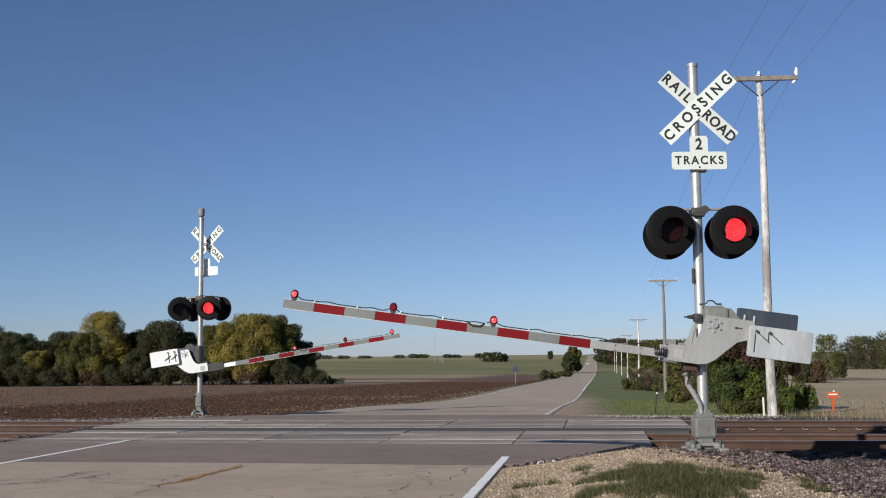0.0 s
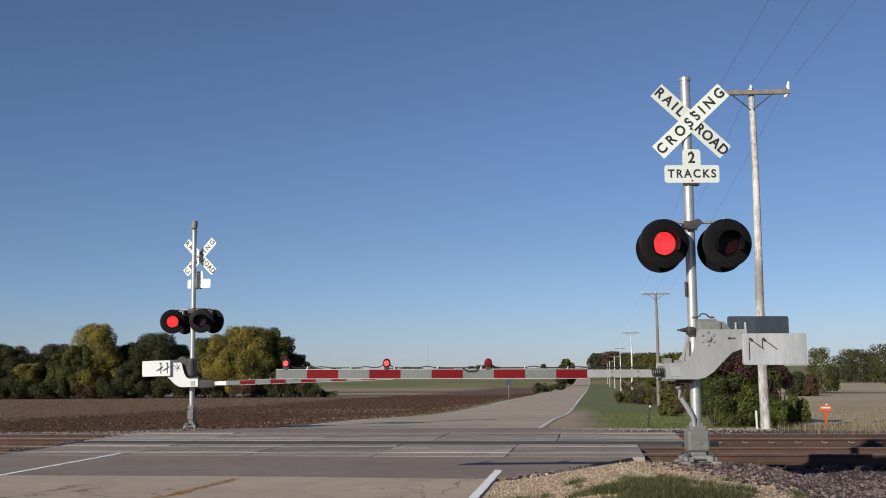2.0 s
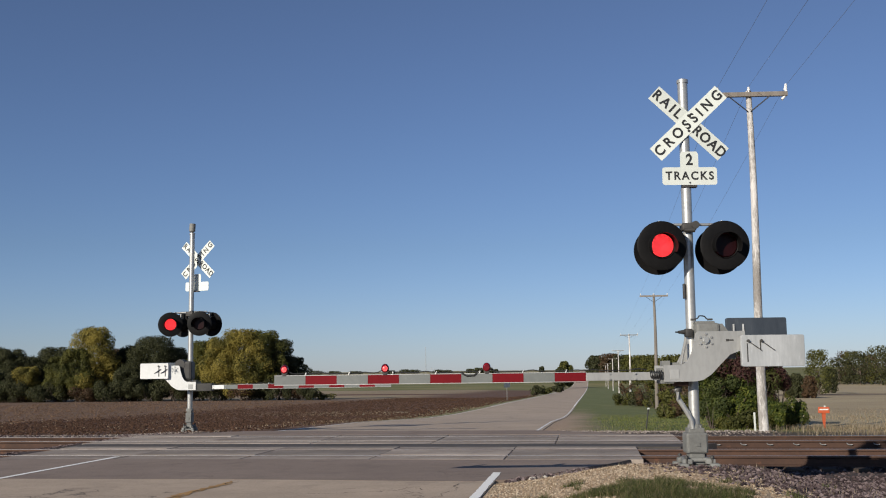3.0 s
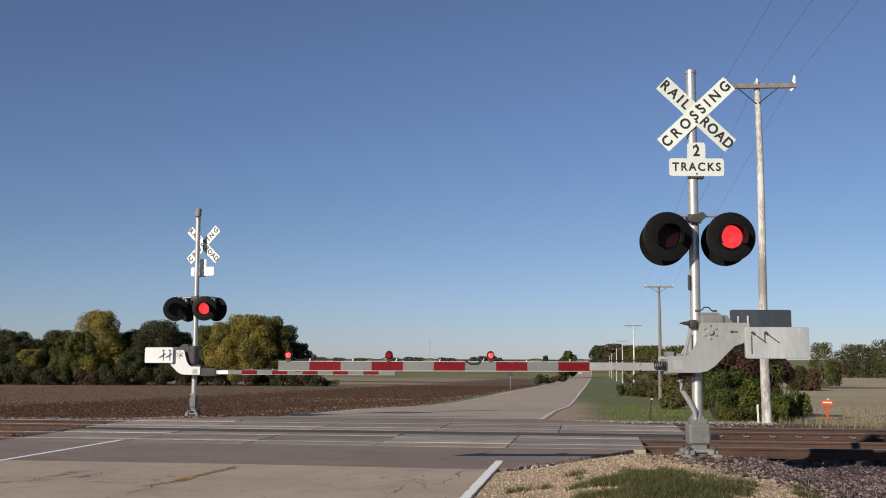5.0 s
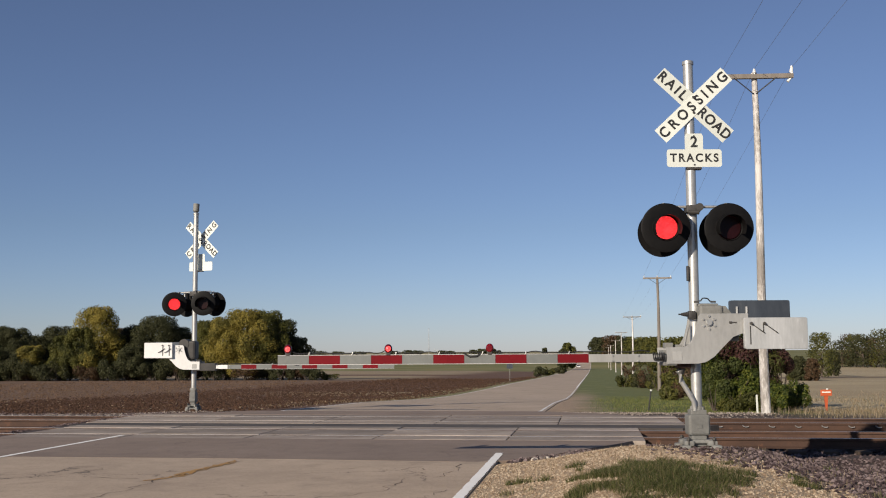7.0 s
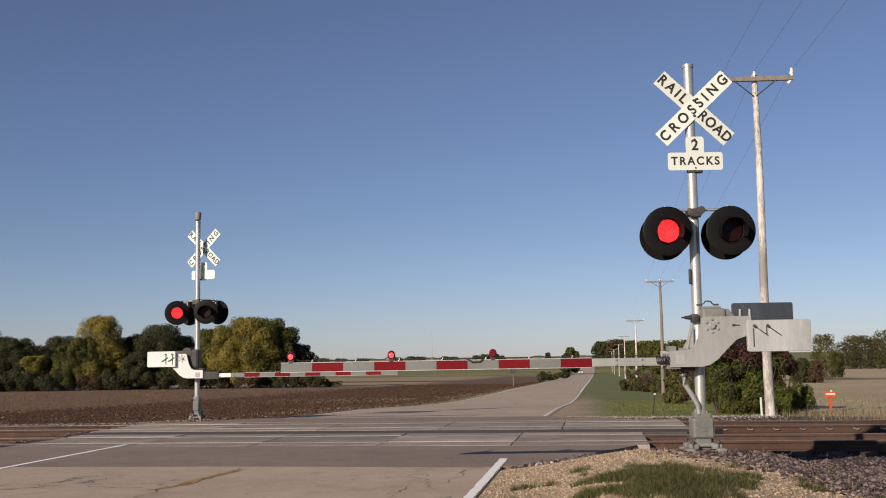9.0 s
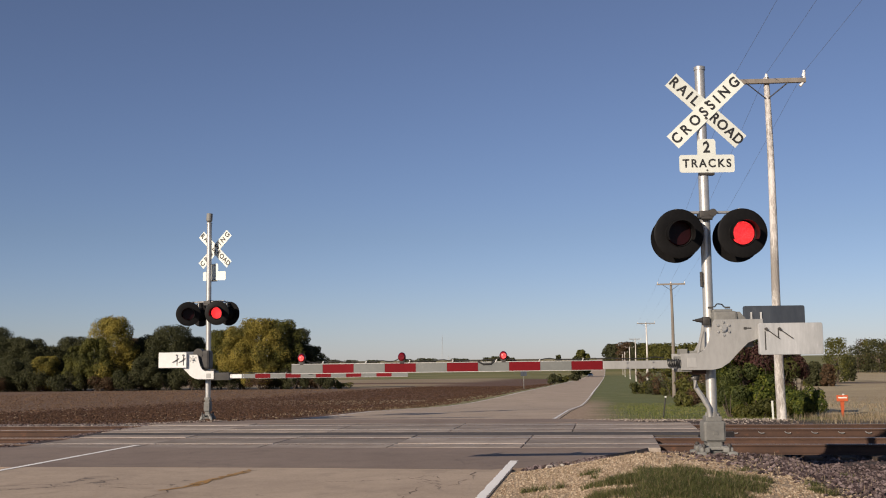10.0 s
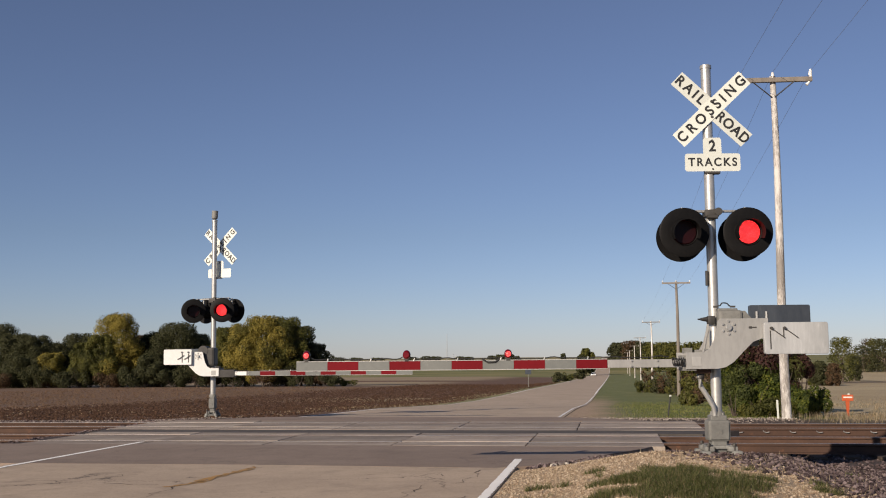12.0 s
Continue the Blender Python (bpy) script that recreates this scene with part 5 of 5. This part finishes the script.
def ground_cover():
    rng = np.random.default_rng(5)
    knoll = lambda a, b: math.exp(-(((b - 0.60) / 0.85) ** 2 + ((a - 10.2) / 1.5) ** 2) * 1.1) + 0.85 * noise.noise((a * 2.7, b * 2.7, 2)) + 0.3 * noise.noise((a * 8, b * 8, 4))
    stems("grass_tuft", spread(20000, 8.0, 13.0, -1.0, 3.2, rng, lambda a, b: 0 if knoll(a, b) < 0.46 else max(0.2, 0.9 * knoll(a, b) + 0.7 * noise.noise((a * 5, b * 5, 8)))), 0.062, 0.0026, BLADE_GREEN, "rough green grass on the gravel knoll", rng, lean=2.3)
    stems("grass_tuft", spread(1500, 8.2, 14.5, -1.1, 4.0, rng, lambda a, b: 0.25), 0.06, 0.003, BLADE_DRY, "sparse dry grass in the gravel", rng, lean=1.2)
    split = lambda a, b: ramp(b - (13.5 - a) * 0.42, 0.5, 1.9)
    lumps("gravel", [(x, y, z, 0.007 + 0.014 * rng.random() ** 2.5) for x, y, z in spread(27000, 8.0, 16.3, -1.31, 4.2, rng, lambda a, b: 0 if paved(a, b) else 1 - split(a, b))], PEBBLE, "pale tan gravel shoulder", "gravel", rng)
    lumps("ballast_stones", [(x, y, z + 0.008, 0.014 + 0.026 * rng.random() ** 1.5) for x, y, z in spread(19000, 8.5, 17.4, 0.4, 8.0, rng, lambda a, b: split(a, b) * (0 if paved(a, b) else 1))], BALLAST, "dark purple-grey crushed ballast stones", "ballast", rng)
    lumps("ballast_stones", [(x, y, z + 0.005, 0.022 + 0.024 * rng.random()) for x, y, z in spread(6000, 16.6, 25.6, 0.7, 12.0, rng, lambda a, b: 0 if paved(a, b) else 0.5)], BALLAST, "dark ballast stones between the rails", "ballast", rng)
    lumps("ballast_stones", [(x, y, z + 0.005, 0.022 + 0.024 * rng.random()) for x, y, z in spread(3500, 16.6, 26.6, -19, -10.8, rng, lambda a, b: 0 if paved(a, b) else 0.5)], BALLAST, "dark ballast stones between the rails", "ballast", rng)
    lumps("gravel", [(x, y, z + 0.004, 0.014 + 0.02 * rng.random()) for x, y, z in spread(6500, 24.7, 27.9, -22, 4.5, rng, lambda a, b: 0 if paved(a, b) else 1)], GREY_GRAVEL, "grey gravel edge beyond the tracks", "gravel", rng)
    lumps("soil_clods", [(x, y, z + 0.01, (0.022 + 0.05 * rng.random() ** 2) * (0.7 + y * 0.010)) for x, y, z in spread(34000, 27, 185, -52, -9.6, rng, lambda a, b: (1 - 0.8 * ramp(a, 27, 120)) * ramp(b, -37, -30))], CLOD, "dark ploughed soil clods", "soil", rng)
    lumps("soil_clods", [(x, y, z + 0.01, (0.022 + 0.05 * rng.random() ** 2) * (0.7 + y * 0.010)) for x, y, z in spread(12000, 40, 150, -75, -30, rng, lambda a, b: (1 - 0.7 * ramp(a, 60, 150)) * (1 - ramp(b, -36, -31)))], PALE_CLOD, "pale dry ploughed soil clods", "soil", rng)
    lumps("straw_litter", [(x, y, z + 0.02, 0.02 + 0.045 * rng.random() ** 2) for x, y, z in spread(1400, 27, 110, -45, -9.6, rng, lambda a, b: 1 - 0.8 * ramp(a, 27, 90))], STRAW, "pale crop litter on the soil", "straw", rng, 0.35)
    stems("verge_grass", spread(12000, 27.2, 62, -0.2, 5.6, rng, lambda a, b: ramp(b, -0.4, 1.4) * (1 - 0.6 * ramp(a, 27, 62))), 0.05, 0.007, BLADE_VERGE, "mown green verge grass", rng)
    stems("dry_weeds", spread(5200, 25.2, 29.5, 3.4, 15, rng, lambda a, b: ramp(b, 4, 5.5)), 0.17, 0.005, BLADE_DRY, "tall dry weeds beyond the tracks", rng, lean=1.0)
    stems("dry_weeds", spread(1500, 32, 90, -11.2, -9.2, rng, lambda a, b: 0.8), 0.07, 0.010, BLADE_DRY, "dry grass along the field edge", rng)
    stems("stubble", spread(9000, 29, 75, 8.5, 40, rng, lambda a, b: 1 - 0.7 * ramp(a, 29, 75)), 0.10, 0.012, BLADE_DRY, "pale cut stubble rows", rng)


woods()
ground_cover()


# ---- small things ----
def on_ground(x, y):
    v = Vector((x, y, 0))
    return ground_z(v.dot(EA), v.dot(EB))


def roadside():
    t = thing("orange_marker", pose(10.57, 28.4, on_ground(10.57, 28.4)), "orange utility marker post with a small sign board", "marker post")
    bm = bmesh.new()
    prism(bm, [(-0.02, -0.1), (0.02, -0.1), (0.055, 0.44), (-0.055, 0.44)], -0.012, 0.012)
    part("stake", bm, ORANGE, t)
    bm = bmesh.new()
    bx(bm, (0, -0.02, 0.50), (0.31, 0.03, 0.17), 0.012)
    board = part("board", bm, ORANGE, t)
    bm = bmesh.new()
    bx(bm, (0.0, -0.038, 0.515), (0.24, 0.004, 0.035))
    part("bar", bm, WHITE, board, "pale illegible strip")
    bm = bmesh.new()
    bx(bm, (0.03, -0.02, 0.60), (0.05, 0.03, 0.04), 0.006)
    part("clip", bm, WHITE, board)
    t = thing("delineator_post", pose(5.80, 29.0, on_ground(5.80, 29.0), 0, 8, 0), "dark steel roadside post with a white cap", "post")
    bm = bmesh.new()
    bx(bm, (0, 0, 0.28), (0.035, 0.03, 0.58), 0.005)
    bx(bm, (0, -0.018, 0.28), (0.010, 0.02, 0.58))
    part("post", bm, DARK, t)
    bm = bmesh.new()
    bx(bm, (0, 0, 0.575), (0.055, 0.05, 0.05), 0.01)
    part("cap", bm, WHITE, t, "white reflective cap")
    t = thing("stake", pose(8.0, 26.2, on_ground(8.0, 26.2), 0, -1, 0), "white plastic stake beside the timber pole", "stake")
    bm = bmesh.new()
    bx(bm, (0, 0, 0.23), (0.05, 0.015, 0.48), 0.006)
    bx(bm, (0, 0.012, 0.23), (0.012, 0.02, 0.48))
    part("blade", bm, WHITE, t)
    p = W(129, -10.4)
    t = thing("road_sign", pose(p.x, p.y, ground_z(129, -10.4)), "grey back of a road sign on a steel post", "road sign")
    bm = bmesh.new()
    bx(bm, (0, 0, 1.1), (0.07, 0.06, 2.2), 0.01)
    part("post", bm, CAST, t)
    bm = bmesh.new()
    prism(bm, rounded(-0.38, 1.6, 0.38, 2.3, 0.06), -0.06, -0.045)
    part("board", bm, SLATE, t, "grey sign back")
    # radio masts on the skyline
    for x, h, w in ((-10.9, 27, 1.0), (-5.5, 9, 1.3), (-3.2, 8, 1.2)):
        y = 900 if h > 20 else 880
        t = thing("radio_mast", pose(x, y, on_ground(x, y)), "thin grey lattice radio mast far away", "mast", "masts")
        bm = bmesh.new()
        for s in (-1, 1):
            for q in (-1, 1):
                cyl(bm, (s * w / 2, q * w / 2, 0), (s * w / 6, q * w / 6, h), 0.09, 0.06, 5)
        for i in range(int(h / 1.5)):
            k = w / 2 * (1 - 0.66 * i * 1.5 / h)
            tube(bm, [(-k, -k, i * 1.5), (k, -k, i * 1.5 + 0.75), (-k, -k, i * 1.5 + 1.5)], 0.05, 4)
        part("lattice", bm, GALV, t)
    # broken stones along the apron's edge
    rng = np.random.default_rng(9)
    lumps("rubble", [(*W(a, b).xy, ground_z(a, b) + 0.01, 0.02 + 0.035 * rng.random()) for a, b in [(14.3 + 3.2 * t, -1.32 + 3.2 * t * 0.56 + 0.05 + 0.32 * rng.random() * (0.4 + t)) for t in rng.random(420)]], BALLAST, "dark broken rubble along the asphalt edge", "rubble", rng)
    for i in range(40):
        a = 14.5 + 3.0 * rng.random()
        b = -1.25 + (a - 14.2) * 0.56 + 0.12 + 0.30 * rng.random()
        r = 0.022 + 0.040 * rng.random() ** 2
        bm = bmesh.new()
        bmesh.ops.create_icosphere(bm, subdivisions=1, radius=r)
        for v in bm.verts:
            v.co *= 0.75 + 0.5 * rng.random()
            v.co.z *= 0.7
        pale = rng.random() < 0.28
        ob = part("rock", bm, PALE_ROCK if pale else STONE, None, "pale broken stone at the asphalt edge" if pale else "dark broken stone at the asphalt edge", False, pose(*W(a, b, ground_z(a, b) + r * 0.35), 0, 0, rng.random() * 360))
        tagged(ob, category="rock", group="edge rocks")


PALE_ROCK = surface("pale limestone", (0.42, 0.38, 0.33), (0.60, 0.56, 0.50), 9, 0.9, vary=0.2)
roadside()


# ---- the oncoming car ----
CAR_ROWS = []
CAR_PAINT = surface("white car paint", (0.70, 0.71, 0.72), (0.78, 0.79, 0.80), 2, 0.3, bump=0.01)
GLASS = surface("dark car glass", (0.012, 0.014, 0.016), (0.02, 0.022, 0.025), 2, 0.08, bump=0.0)
RUBBER = surface("tyre rubber", (0.012, 0.012, 0.012), (0.025, 0.025, 0.024), 10, 0.85)
HEADLAMP = surface("clear headlamp", (0.75, 0.76, 0.78), (0.85, 0.86, 0.88), 8, 0.15)


def car():
    """A saloon car; it drives towards local -y."""
    def section(bm, prof, half, top):
        l = [bm.verts.new((-half if z < 0.95 else -top, y, z)) for y, z in prof]
        r = [bm.verts.new((half if z < 0.95 else top, y, z)) for y, z in prof]
        bm.faces.new(l)
        bm.faces.new(r[::-1])
        for i in range(len(prof)):
            j = (i + 1) % len(prof)
            bm.faces.new((l[i], l[j], r[j], r[i]))
        return bm
    c = thing("car", pose(*W(636, MID - 1.85, road_z(636)), 0, 0, -math.degrees(TURN)), "white saloon car driving along the distant road", "car")
    bm = section(bmesh.new(), [(-2.3, 0.35), (-2.32, 0.62), (-2.15, 0.78), (-1.1, 0.92), (1.5, 0.93), (2.25, 0.90), (2.32, 0.6), (2.25, 0.32)], 0.9, 0.9)
    bmesh.ops.bevel(bm, geom=bm.edges[:], offset=0.05, segments=2, affect="EDGES")
    part("body", bm, CAR_PAINT, c, "", True)
    bm = section(bmesh.new(), [(-1.1, 0.90), (-0.3, 1.40), (0.9, 1.43), (1.75, 0.92)], 0.84, 0.62)
    part("window_glass", bm, GLASS, c, "dark window glass")
    bm = section(bmesh.new(), [(-0.35, 1.39), (-0.25, 1.45), (0.85, 1.47), (1.0, 1.40)], 0.64, 0.64)
    part("roof", bm, CAR_PAINT, c)
    for x in (-0.62, 0.62):
        bm = bmesh.new()
        bx(bm, (x, -2.27, 0.68), (0.36, 0.1, 0.14), 0.03)
        part("headlight", bm, HEADLAMP, c)
    bm = bmesh.new()
    bx(bm, (0, -2.31, 0.52), (0.9, 0.06, 0.16), 0.02)
    part("grille", bm, RUBBER, c)
    for x in (-0.8, 0.8):
        for y in (-1.4, 1.4):
            bm = bmesh.new()
            lathe(bm, [(0.0001, -0.1), (0.2, -0.1), (0.31, -0.09), (0.33, 0.0), (0.31, 0.09), (0.0001, 0.1)], pose(x, y, 0.33, 0, 0, 90), 20)
            part("wheel", bm, RUBBER, c, "", True)
    rows = []
    for i in range(13):
        a = 636 - 21.0 * i
        rows.append((float(i), pose(*W(a, MID - 1.85, road_z(a)), 0, 0, -math.degrees(TURN))))
    CAR_ROWS.append((c, rows))


car()


# ---- what moves ----
FLIPS = [0.45 + 0.6 * i for i in range(20)]
GATE_ROWS = [(0.0, 8.1), (0.1, 7.2), (0.2, 6.3), (0.3, 5.3), (0.4, 4.4), (0.5, 3.55), (0.6, 2.5), (0.7, 1.45), (0.8, 0.8), (0.9, 0.0), (1.0, -0.7), (1.1, -1.1), (1.2, -1.35), (1.3, -1.12), (1.4, -0.6), (1.5, -0.05), (1.7, 0.25), (2.0, 0.42), (2.3, 0.05), (2.5, -0.12), (3.0, -0.05), (4.0, 0.0), (12.0, 0.0)]
FAR_ROWS = [(0.0, 9.1), (0.15, 7.0), (0.3, 4.8), (0.4, 3.6), (0.5, 2.75), (0.7, 2.5), (1.0, 2.2), (1.3, 2.05), (1.5, 1.9), (2.0, 1.5), (2.5, 1.0), (3.0, 0.3), (3.5, 0.1), (5.0, 0.0), (12.0, 0.0)]


def motions():
    for ob, rest, kind, how in MOVERS:
        if kind == "gate":
            rows = GATE_ROWS if how == 1 else FAR_ROWS
            walk(ob, [(t, rest @ pose(0, 0, 0, 0, how * d, 0)) for t, d in rows])
        else:
            # lit at the start for phase 0; half a turn at each change
            ang = 0 if how == 0 else 180
            rows = [(0.0, ang)]
            for f in FLIPS:
                for dt, d in ((-0.05, 0), (-0.01667, 60), (0.01667, 120), (0.05, 180)):
                    if f + dt <= 12.0:
                        rows.append((f + dt, ang + d))
                ang += 180
            if rows[-1][0] < 12.0:
                rows.append((12.0, ang))
            walk(ob, [(t, rest @ pose(0, 0, 0, 0, 0, d)) for t, d in rows])
    for ob, rows in CAR_ROWS:
        walk(ob, rows)


motions()
